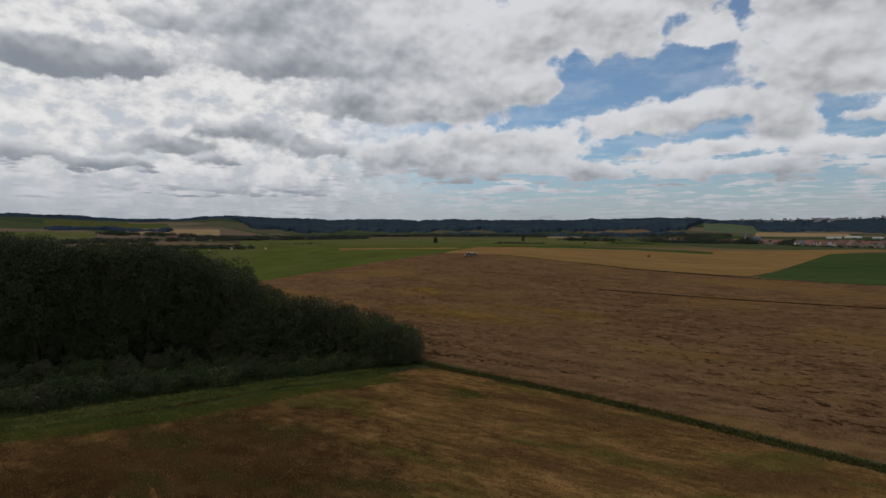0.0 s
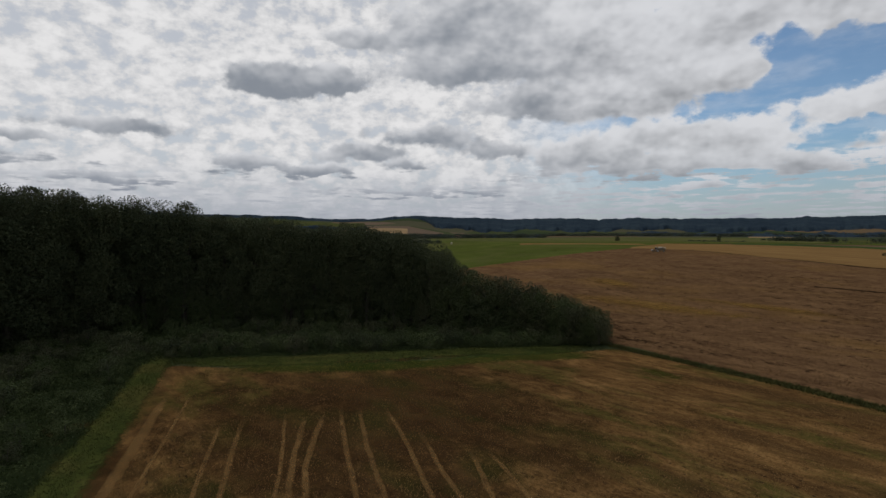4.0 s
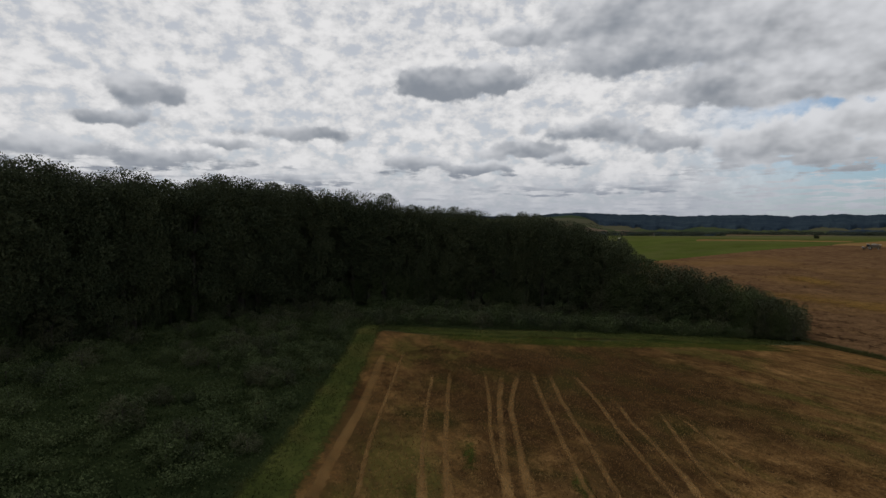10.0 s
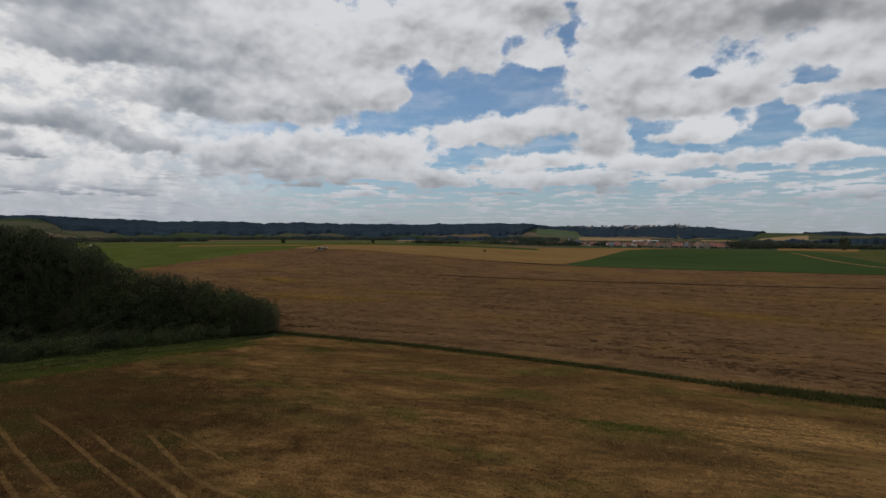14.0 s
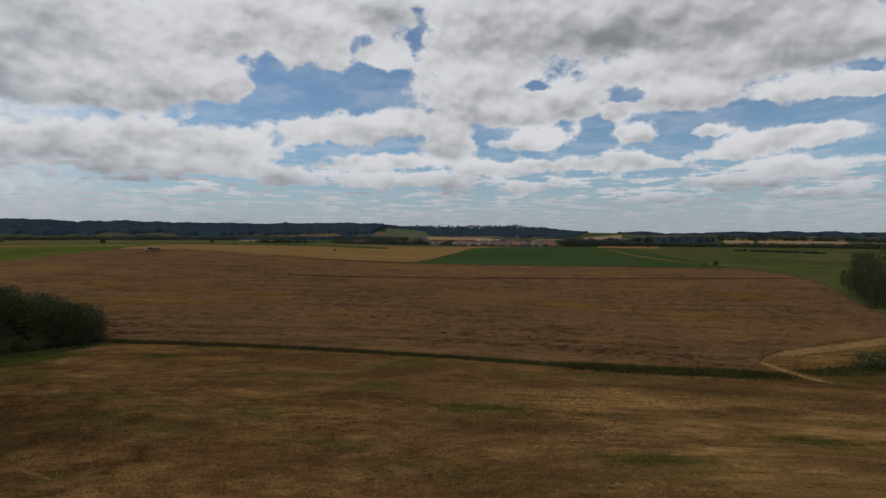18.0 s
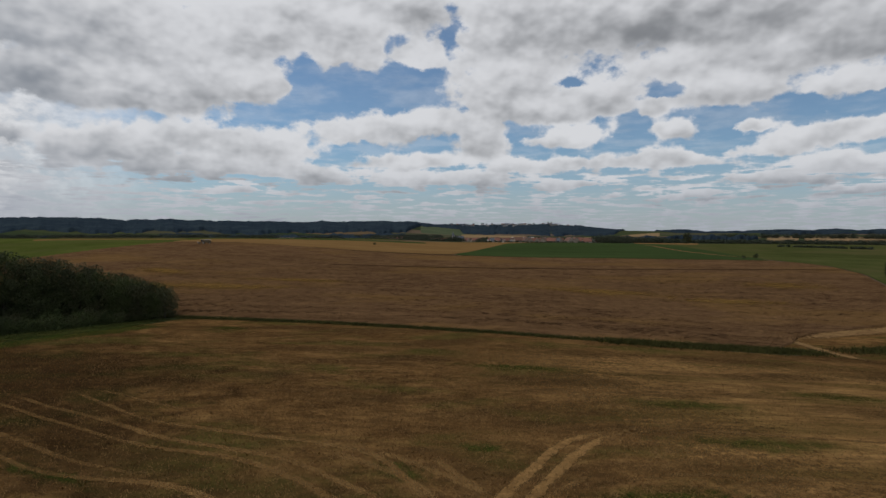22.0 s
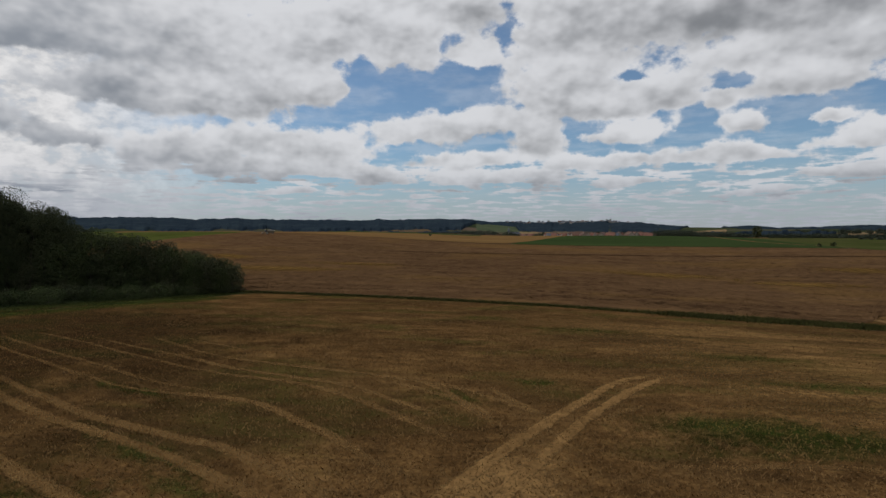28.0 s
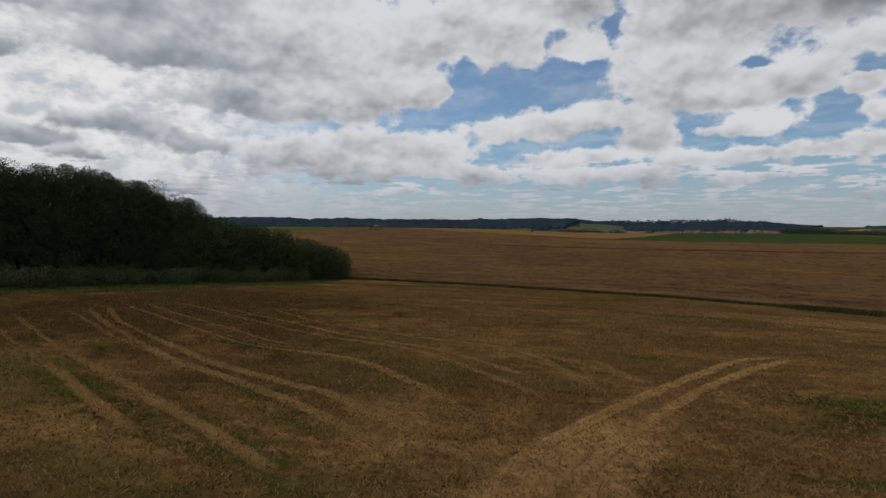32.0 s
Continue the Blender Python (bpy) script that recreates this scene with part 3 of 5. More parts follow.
def plant(proto, x, y, s, turn, group, sz=None, sink=0.0):
    """A copy of a plant, scaled."""
    ob = copy_thing(proto, Matrix.Translation((x, y, ground_z(x, y) - sink)))
    ob.rotation_mode = "XYZ"
    ob.rotation_euler = (0, 0, turn)
    ob.location = (x, y, ground_z(x, y) - sink)
    ob.scale = (s, s, s if sz is None else sz)
    return tagged(ob, group=group)


def at(turn, dist):
    return dist * math.sin(radians(turn)), dist * math.cos(radians(turn))


# ---- the ground: one sheet to the horizon ----
ring = np.r_[0.5, np.geomspace(6, 4850, 190)]
turns = np.radians(np.arange(0, 360.01, 1.0))
gx, gy = ring[None] * np.sin(turns)[:, None], ring[None] * np.cos(turns)[:, None]
gz = land(gx, gy)


def mosaic():
    """Far farmland: fields of straw, pasture, crop and earth, with haze tinted into their colours."""
    m = bpy.data.materials.new("farmland")
    m.use_nodes = True
    t = m.node_tree
    bsdf = t.nodes["Principled BSDF"]
    pos = node(t, "ShaderNodeTexCoord").outputs["Object"]
    mp = node(t, "ShaderNodeMapping", {0: pos, 2: (0, 0, 0.35), 3: (1 / 420, 1 / 230, 0.0)}).outputs[0]
    vor = node(t, "ShaderNodeTexVoronoi", {"Vector": mp, "Scale": 1.0, "Randomness": 0.8})
    pick = node(t, "ShaderNodeSeparateColor", {0: vor.outputs["Color"]}).outputs[0]
    ramp = node(t, "ShaderNodeValToRGB", {0: pick})
    ramp.color_ramp.interpolation = "CONSTANT"
    el = ramp.color_ramp.elements
    el[0].position, el[0].color = 0.0, rgb((0.070, 0.085, 0.036))
    el[1].position, el[1].color = 0.32, rgb((0.175, 0.13, 0.082))
    for p, c in ((0.48, (0.052, 0.072, 0.032)), (0.68, (0.10, 0.098, 0.052)), (0.82, (0.17, 0.12, 0.062)), (0.92, (0.035, 0.065, 0.02))):
        e = el.new(p)
        e.color = rgb(c)
    n = node(t, "ShaderNodeTexNoise", {"Vector": pos, "Scale": 0.02, "Detail": 8.0, "Roughness": 0.6}).outputs[0]
    col = blend(t, 0.5, ramp.outputs[0], blend(t, n, (0.35, 0.35, 0.35), (0.75, 0.75, 0.75)), "MULTIPLY")
    # blue cast painted over the fields as haze
    col = blend(t, 1.0, col, (1.02, 1.0, 1.12), "MULTIPLY")
    t.links.new(col, bsdf.inputs["Base Color"])
    bsdf.inputs["Roughness"].default_value = 0.95
    bsdf.inputs["Specular IOR Level"].default_value = 0.0
    return m


ground = part("ground", mesh_of("ground", np.stack([gx, gy, gz], -1).reshape(-1, 3), grid_faces(len(turns), len(ring)), True), mosaic())
tagged(ground, "farmland of straw, pasture and crop reaching the horizon", "ground", kind="structure")

# ---- fields ----
sheet("stubble_field", [(-103, 37.5), (-42, 10.5), (0, -9), (220, -112)], [(-103, 39), (-94, 47), (-83, 66), (-77, 90), (-67, 117.5), (-40, 115), (-20, 110.5), (0, 105), (15, 101), (30, 97.4), (46, 95), (66, 94.5), (92, 99), (220, 126)],
      240, 130, stubble_mat, 0.10, "harvested brown stubble field with pale wheel tracks", ragged=0.4)
sheet("wheat_field", [(-222, 206), (-150, 160), (-72, 123), (-40, 117), (-20, 112.5), (0, 106.8), (15, 103.2), (30, 101), (46, 101), (59, 102), (65, 106.5), (70, 113), (82, 121), (100, 128.5), (114, 133.4), (132, 147)],
      [(-176, 318), (-140, 318), (-100, 300), (-55, 289), (0, 284), (40, 281), (74, 279), (120, 274), (150, 268), (158, 256), (161, 240), (157.5, 217), (144, 185), (136.5, 166)],
      300, 190, wheat_mat, 0.40, "ripe brown wheat field rising to a low crest", relief=0.10, ragged=0.8)
sheet("straw_field", [(-178, 318), (-140, 320), (-100, 302), (-55, 291), (-30, 290), (-8, 292)], [(-205, 420), (-130, 440), (-60, 470), (10, 520), (60, 560), (40, 490)],
      90, 60, straw_mat, 0.25, "pale cut straw field along the crest", ragged=0.8)
sheet("straw_field", [(-8, 293), (10, 350), (25, 420), (40, 490), (70, 560), (120, 640)], [(-180, 415), (-100, 470), (-30, 520), (10, 560), (50, 640), (90, 720)],
      60, 60, straw_mat, 0.20, "pale cut straw field beyond the crop", ragged=0.8)
sheet("crop_field", [(-7, 291), (40, 284), (74, 282), (152, 272)], [(38, 500), (100, 560), (170, 600), (215, 640)], 80, 70, crop_mat, 0.35, "dark green root crop field", ragged=0.6)
sheet("meadow", [(-226, 206), (-200, 228), (-180, 262), (-178, 330), (-206, 420), (-150, 470), (-60, 560)], [(-620, 130), (-700, 300), (-700, 500), (-640, 700), (-600, 900), (-450, 1000), (-250, 1000)],
      110, 90, meadow_mat, 0.22, "sunlit green meadow on the slope", ragged=0.6)
sheet("stubble_field", [(60, 91), (92, 95), (130, 106), (220, 121)], [(60, 101), (67, 112), (83, 121.5), (114, 134), (134, 152), (152, 182)], 60, 24, stubble_mat, 0.12, "brown stubble corner beyond the farm track", ragged=0.4)
sheet("meadow", [(130, 146), (137.5, 166), (145, 185), (159, 217), (163, 244), (153, 275), (152, 355), (180, 513), (230, 700)], [(520, 60), (620, 180), (700, 300), (740, 420), (760, 600), (700, 800), (560, 980)],
      100, 90, pasture_mat, 0.16, "dull green pasture beyond the wheat", ragged=0.6)
sheet("scrub_ground", [(-44, 8), (-83, 26.5), (-102, 36), (-104, 40), (-95, 48), (-85, 66), (-79, 90), (-70, 121)], [(-60, -120), (-130, -90), (-190, -40), (-215, 40), (-200, 100), (-170, 150), (-120, 160), (-74, 130)],
      120, 60, scrub_mat, 0.09, "dark weedy ground round the wood", "undergrowth", ragged=0.3)
sheet("scrub_ground", [(-44, 8), (0, -13), (220, -116)], [(-60, -120), (0, -140), (200, -240)], 60, 40, scrub_mat, 0.07, "dark weedy ground beside the grass strip", "undergrowth", ragged=0.3)

# grass strips round the stubble
ribbon("grass_strip", [(220, -115.5), (0, -12.5), (-44, 9.8), (-70, 21.8), (-92, 31), (-107, 37), (-119, 41)], 4.4, verge_mat, 0.16, "mown grass strip along brown stubble", "grass strip", step_len=1.0, ragged=0.06)
ribbon("grass_verge", [(-108, 38), (-99, 48), (-90, 66), (-83.5, 88), (-76, 104), (-69, 117)], 7.0, verge_mat, 0.15, "grass verge under the bushes of the wood", "grass strip", ragged=0.1)
ribbon("grass_verge", [(-98, 41), (-92, 49), (-81, 68), (-75, 91), (-64, 113)], 7.0, weed_mat, 0.128, "thin green grass creeping into the stubble", "grass strip", ragged=0.1)
ribbon("ditch", [(-76, 123), (-67, 119.6), (-40, 115), (-20, 110.5), (0, 104.8), (15, 100.8), (30, 98.3), (46, 97.8), (64, 98)], 2.6, ditch_mat, 0.2, "overgrown ditch between stubble and wheat", "ditch", ragged=0.14)
ribbon("ditch", [(69.5, 100), (76, 102), (84, 104), (92, 107), (130, 119), (200, 135)], 5.6, ditch_mat, 0.2, "overgrown ditch beyond the field crossing", "ditch", ragged=0.14)
ribbon("ditch", [(22, 98.8), (36, 98), (48, 97.9), (58, 98), (66, 97.6)], 5.6, ditch_mat, 0.215, "weedy ditch beside the field crossing", "ditch", ragged=0.2)
ribbon("farm_track", [(71, 90), (69, 95.5), (67.9, 99.5), (67.6, 104), (67.5, 109), (70, 113)], 2.6, path_mat, 0.235, "pale earth crossing between the ditches", "farm track", ragged=0.1, step_len=0.8)
ribbon("farm_track", [(66, 109), (70, 112.8), (76, 116), (83, 119.3), (96, 123.5), (110, 129), (126, 138.5), (137, 152), (143, 166)], 5.0, path_mat, 0.2, "pale earth farm track round the wheat", "farm track", ragged=0.1, step_len=1.2)
ribbon("farm_track", [(163, 520), (159, 476), (145.6, 373), (147.3, 301), (156, 272)], 3.2, path_mat, 0.42, "pale grass-grown path beside the green crop", "farm track", ragged=0.1, step_len=3.0)
for line in ([(-58, 228), (0, 227.5), (62, 231), (123, 230.5), (156, 229)], [(-62, 288), (0, 283), (74, 278.5), (120, 273), (153, 268)]):
    ribbon("furrow", line, 1.0, soil_mat, 0.56, "dark furrow across the wheat", "furrow", "furrows in the wheat", 0.3, 1.6)

# long yellower patches in the wheat; those east of x = 0 imitate sunlight
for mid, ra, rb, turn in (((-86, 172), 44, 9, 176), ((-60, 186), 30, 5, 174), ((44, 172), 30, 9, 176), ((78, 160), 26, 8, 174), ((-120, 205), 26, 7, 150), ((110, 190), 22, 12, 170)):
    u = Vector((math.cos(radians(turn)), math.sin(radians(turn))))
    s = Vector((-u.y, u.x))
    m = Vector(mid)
    sheet("ripe_patch", [m - u * ra - s * rb, m + u * ra - s * rb], [m - u * ra + s * rb, m + u * ra + s * rb], 50, 20, yellow_sun_mat, 0.55, "yellower wheat patch, painted as sunlight in the east of the field", "wheat", soft=0.5)

# wheel tracks in the stubble
TRACKS = [
    ([(-86.2, 33.5), (-63.7, 23.5), (-50.1, 16.7), (-41.8, 12.6), (-28, 6)], 1.5), ([(-84.6, 36.3), (-62.5, 25.7), (-48.7, 19.1), (-40.1, 15.6), (-24, 8.5)], 0.55),
    ([(-71.4, 35.9), (-56.9, 28.7), (-45.2, 23.2), (-37.7, 20), (-26.3, 14.6), (-19.5, 11.8)], 0.55),
    ([(-70.3, 38.1), (-55.7, 30.7), (-44.2, 25.1), (-36.6, 21.8), (-28.9, 18.4), (-23.7, 16.1), (-16, 12.6), (-11, 10)], 0.7),
    ([(-69, 43), (-54.8, 35.8), (-46, 31), (-34.4, 25.7), (-26, 22.4)], 0.55),
    ([(-66.7, 44.7), (-54.2, 36.8), (-42.4, 30.3), (-34.3, 25.9), (-24.8, 22.1), (-20, 20.1), (-12.3, 16), (-9.3, 13.9), (-6, 11)], 0.8),
    ([(-66, 47.5), (-59.9, 42.5), (-52.1, 37.2), (-42.6, 32.1), (-33.5, 27.4), (-27.3, 24.6), (-19.2, 22.1), (-14.5, 19.8), (-6.6, 14.9), (-3, 12)], 0.8),
]
ROW_LINES = [
    [(-66, 49.2), (-51.6, 41.5), (-41.5, 36.5), (-31.1, 31.5), (-21, 30), (-14.9, 26), (-9.9, 22), (-6.2, 19.1)],
    [(-65, 51.5), (-52.2, 44.3), (-40.9, 38.8), (-30.1, 33.5), (-21, 31)],
    [(-62.6, 53.9), (-50.4, 48.2), (-41.3, 43.5), (-28, 37.2), (-19.1, 34.8), (-13.3, 31.5), (-7.8, 27), (-3.1, 22.8)],
    [(-53, 52), (-43.6, 47), (-35.4, 43.2), (-27.4, 39.1), (-20.4, 36.7), (-14.8, 34.7), (-8.4, 30.1), (-4.3, 26.1)],
    [(-47, 53.6), (-39.5, 48.9), (-30.8, 43.3), (-22, 40.4), (-13.7, 38.3), (-8.4, 36), (-4.8, 30.8), (-1.9, 25.4)], [(-3.9, 36.1), (-1.5, 32.2), (0.8, 29)],
    [(-44, 53.9), (-38.4, 51.2), (-32.9, 48.4), (-26, 45)],
]
for line, w in TRACKS:
    ribbon("wheel_track", line, w * 0.78, track_mat, 0.13, "pale pressed-straw wheel track in stubble", "wheel track", "wheel tracks in the stubble", 0.2, 0.5)
# worn paler towards the crossing
for line, w in TRACKS:
    near = [p for p in line if p[0] > -46]
    if len(near) > 2:
        ribbon("wheel_track", near, 0.95, worn_mat, 0.133, "wide pale wheel track in stubble", "wheel track", "wheel tracks in the stubble", 0.2, 0.5)
for line in ROW_LINES + [[(-14.2, 38.1), (-8.7, 34.4), (-4.8, 31.3), (-1.9, 26.9)], [(-10.2, 37.8), (-4.7, 34.2), (-0.8, 30.6), (1.7, 28)]]:
    near = [p for p in line if p[0] > -36]
    if len(near) > 2:
        ribbon("wheel_track", near, 0.8, worn_mat, 0.1285, "pale straw line curving over stubble", "wheel track", "wheel tracks in the stubble", 0.25, 0.5)
for line in ROW_LINES:
    ribbon("wheel_track", line, 0.55, track_mat, 0.125, "thin pale straw line in stubble", "wheel track", "wheel tracks in the stubble", 0.3, 0.5)
for line in ([(14, 44.3), (11.9, 42.7), (7.2, 39.3), (3.4, 33.1), (0.4, 28), (-2.2, 23), (-4.1, 18.8), (-5.2, 15.9), (-7, 11)], [(14.5, 43.2), (11.5, 41.4), (8.1, 37.5), (4.3, 31.2), (1.6, 26), (-0.4, 21.7), (-2, 17.7), (-2.8, 14.9), (-4, 10)]):
    ribbon("wheel_track", line, 1.0, trample_mat, 0.135, "pale curved wheel track crossing the stubble", "wheel track", "wheel tracks in the stubble", 0.15, 0.5)
for line in ([(2.5, 22.6), (4.5, 23), (8.2, 22.5), (15.1, 23.5), (34, 21)], [(4, 20), (6.1, 19.8), (9.6, 19.7), (13.3, 20), (32, 17)], [(3.6, 28.7), (4.8, 30.1), (8.3, 33.4)], [(7.6, 32), (15.1, 33.5), (20.7, 33.3), (42, 31)], [(11.6, 41.7), (19.2, 43.6), (25.3, 42.4), (55, 38)]):
    ribbon("straw_row", line, 0.7, track_mat, 0.124, "pale straw row along the stubble", "straw row", "straw rows in the stubble", 0.4, 0.6)
# trampled ground where the tracks cross
ribbon("trampled_ground", [(-7, 8), (-4.2, 13), (-2.2, 17.6), (-0.4, 22), (0.6, 25)], 5.0, trample_mat, 0.122, "trampled pale straw where tracks cross", "trampled ground", ragged=0.1, step_len=0.5)
# darker brown sheet over the west of the stubble, fading at its edges
sheet("dark_headland", [(-120, 34), (-75, 12), (-30, -6)], [(-80, 124), (-44, 90), (-4, 56)], 90, 60, dark_stubble_mat, 0.114, "darker brown part of the stubble field", "field", soft=(0.45, 0.45))
# straw litter in rows on the ditch side of the field
# its colour is also raised to paint in the sun on this side
sheet("straw_litter", [(10, 24), (28, 4), (60, -14), (130, -44)], [(-20, 109), (8, 101.5), (34, 96), (66, 93), (130, 106)], 120, 70, sunlit_litter_mat, 0.118, "pale straw litter in rows on stubble, lightened as if sunlit", "straw litter", soft=0.3)

# low green weeds in loose patches
for mid, ra, rb, turn in [((-32, 17.5), 13, 2.6, 155), ((-17, 13), 10, 2.4, 154), ((-22, 20.5), 9, 1.6, 156), ((16, 27), 12, 4, 4), ((24, 40), 12, 3, 176), ((-24, 14.4), 7.5, 2.2, 155), ((-17, 16.8), 5, 1.3, 157), ((12, 28.8), 9, 3.6, 8), ((-29.5, 31), 4.5, 1.2, 158), ((0.5, 37.6), 4, 1.6, 170), ((-6, 33), 4.5, 2, 150), ((22, 52), 12, 3, 172), ((-43, 27), 6, 1, 153), ((-33, 32), 6, 1.1, 155), ((42, 58), 13, 4, 172), ((-50, 105), 9, 3, 167), ((6, 70), 14, 3, 170), ((8, 18), 5, 1.2, 5)]:
    u = Vector((math.cos(radians(turn)), math.sin(radians(turn))))
    s = Vector((-u.y, u.x))
    m = Vector(mid)
    sheet("weed_patch", [m - u * ra - s * rb, m + u * ra - s * rb], [m - u * ra + s * rb, m + u * ra + s * rb], 30, 14, weed_mat, 0.121, "low green weeds growing through stubble", "weeds", soft=0.5)

# ---- the wood ----
rng = np.random.default_rng(11)
OAKS = [tree("tree", 100 + i, 26, 6.4 + 0.6 * (i % 3), (0.10, 0.16, 0.22, 0.13, 0.3)[i], leaf_dark, 26000, 0.30, "tall dark oak in full leaf at the wood", 30, bulk=1.15) for i in range(5)]
WILLOWS = [tree("tree", 200 + i, 11, 4.0 + 0.5 * i, 0.05, (leaf_dark, leaf_willow, leaf_bush)[i], 9500, 0.23, "low bushy willow with leaves to the ground", 26) for i in range(3)]
# line of the wood's face, with the height of its trees
FACE = [(-92, -75, 31), (-104, -45, 31), (-113, -18, 31), (-128, -4, 31.0), (-135, 10, 31.2), (-142, 28, 30.8), (-141, 50, 28.0), (-132, 72, 26.0), (-122, 87, 26.2), (-112, 96, 23), (-99, 105, 16.6), (-89, 112, 13.4), (-80, 117.5, 10.6), (-73, 120, 8.4)]
face = along(FACE, 58)
grow = np.gradient(face[:, :2], axis=0)
grow /= np.linalg.norm(grow, axis=1)[:, None]
back = np.stack([-grow[:, 1], grow[:, 0]], -1)
for row in range(6):
    for i in range(len(face)):
        x, y, hgt = face[i]
        if row > 0 and (i + row) % 2:
            continue
        if row > 0 and hgt < 12 and row > 2:
            continue
        if row > (1 if hgt < 20 else 2 if y > 45 else 5):
            continue
        off = (8.5 if hgt > 22 else 5.0) * row + rng.uniform(-1.8, 1.8)
        px = x + back[i, 0] * off + rng.uniform(-1.5, 1.5)
        py = y + back[i, 1] * off + rng.uniform(-1.5, 1.5)
        tall = (hgt - 1.0) * rng.uniform(0.92, 1.05) * (1 - 0.02 * row)
        if hgt > 17:
            plant(OAKS[int(rng.integers(5))], px, py, tall / 26 * rng.uniform(0.95, 1.1), rng.uniform(0, 6.28), "trees of the wood", sz=tall / 25)
        else:
            plant(WILLOWS[int(rng.integers(3))], px, py, tall / 11, rng.uniform(0, 6.28), "low trees at the tip of the wood")
# the tip of the wood closes with willows grown together
for x, y, tall in ((-71.5, 118.8, 6.6), (-73.5, 117.4, 6.2), (-75.5, 120.5, 8.2), (-78, 116.5, 7.4), (-80.5, 121, 9.2), (-84, 113.5, 8.6), (-87, 118, 11.2), (-93, 107.5, 10.5), (-94, 113, 13.6), (-101, 101, 11.5)):
    plant(WILLOWS[int(rng.integers(3))], x, y, tall / 11 * 1.2, rng.uniform(0, 6.28), "low trees at the tip of the wood", sz=tall / 11)
# hazels and hollies under the oaks
for i in range(len(face)):
    for off in (-1.5, 5.5):
        x, y, hgt = face[i]
        tall = min(9.0, hgt * 0.75) * rng.uniform(0.7, 1.1)
        plant(WILLOWS[int(rng.choice(3, p=(0.6, 0.1, 0.3)))], x + back[i, 0] * off + rng.uniform(-1.5, 1.5), y + back[i, 1] * off + rng.uniform(-1.5, 1.5), tall / 11 * 1.15, rng.uniform(0, 6.28), "understorey of the wood", sz=tall / 11)
for i, o in enumerate(OAKS):
    o.location = (-190 - 9 * i, 60 + 14 * i, ground_z(-190 - 9 * i, 60 + 14 * i))
    tagged(o, group="trees of the wood")

# ---- scrub before the wood ----
BUSHES = [tree("bush", 300 + i, 2.4, 1.6 + 0.25 * i, 0.04, (leaf_bush, leaf_dark, leaf_willow, leaf_bush)[i], 1500, 0.19, ("leafy bramble bush among weeds", "dark hawthorn bush among weeds", "grey-green willow bush among weeds", "broad bramble thicket before the wood")[i], 14, "bush") for i in range(4)]
INNER = along([(-22, -6), (-45, 5.5), (-83, 24), (-109, 35.5), (-103.5, 51), (-96, 66), (-89, 84), (-82, 102), (-74, 117)], 120)
OUTER = along([(-62, -48), (-94, -46), (-112, -18), (-140, 22), (-138, 52), (-128, 73), (-112, 95), (-84, 118)], 120)
for k in range(255):
    i = int(rng.integers(120))
    f = rng.uniform(0.0, 1.0)
    p = INNER[i] * (1 - f) + OUTER[i] * f
    s = rng.uniform(0.5, 1.2) * (1.2 if i > 62 else 1.0)
    plant(BUSHES[int(rng.choice(4, p=(0.25, 0.13, 0.42, 0.2)))], p[0], p[1], s, rng.uniform(0, 6.28), "bushes before the wood", sink=0.1)
for i, o in enumerate(BUSHES):
    o.location = (-86 - 4 * i, 8 + 3 * i, ground_z(-86 - 4 * i, 8 + 3 * i))
    tagged(o, group="bushes before the wood")
for i in range(66, 116, 2):
    p = INNER[i] * 0.9 + OUTER[i] * 0.1 + rng.normal(0, 0.8, 2)
    plant(BUSHES[int(rng.choice((1, 3)))], p[0], p[1], rng.uniform(0.9, 1.45), rng.uniform(0, 6.28), "bushes before the wood", sink=0.1)
# the thicket between them: low round heads of bramble and willow
n = 420
i, f = rng.integers(0, 119, n), rng.uniform(0, 1, n)[:, None]
mid = INNER[i] * (1 - f) + OUTER[i] * f + rng.normal(0, 0.5, (n, 2))
size = rng.uniform(0.6, 1.7, n)
g = rng.normal(0, 1, (n, 420, 3))
g /= np.linalg.norm(g, axis=2)[..., None]
g *= (rng.uniform(0, 1, (n, 420)) ** 0.35)[..., None] * size[:, None, None] * (1.25, 1.25, 0.9)
c = g + np.c_[mid, land(mid[:, 0], mid[:, 1]) + 0.75 * size][:, None]
v, f4 = leaf_cloud(c.reshape(-1, 3), 0.2, rng)
tagged(part("thicket", mesh_of("thicket", v, f4), leaf_bush), "low thicket of bramble and willow before the wood", "thicket", kind="stuff")
# weeds between the bushes
n = 230000
i = rng.integers(0, 119, n)
f = rng.uniform(-0.02, 1.05, n)[:, None]
q = (INNER[i] * (1 - f) + OUTER[i] * f) + rng.normal(0, 0.6, (n, 2))
hump = np.zeros(n)
for k in range(420):
    # mounds of nettle and bramble
    j, w = int(rng.integers(119)), rng.uniform(0, 1)
    m = INNER[j] * (1 - w) + OUTER[j] * w
    hump = np.maximum(hump, rng.uniform(0.3, 1.1) * np.exp(-((q - m) ** 2).sum(1) / rng.uniform(0.9, 2.2) ** 2))
c = np.c_[q, land(q[:, 0], q[:, 1]) + 0.1 + (0.25 + hump) * rng.uniform(0, 1, n) ** 0.5]
v, f4 = leaf_cloud(c, 0.22, rng)
tagged(part("weeds", mesh_of("weeds", v, f4), leaf_weed), "tall nettles and weeds before the wood", "weeds", kind="stuff")


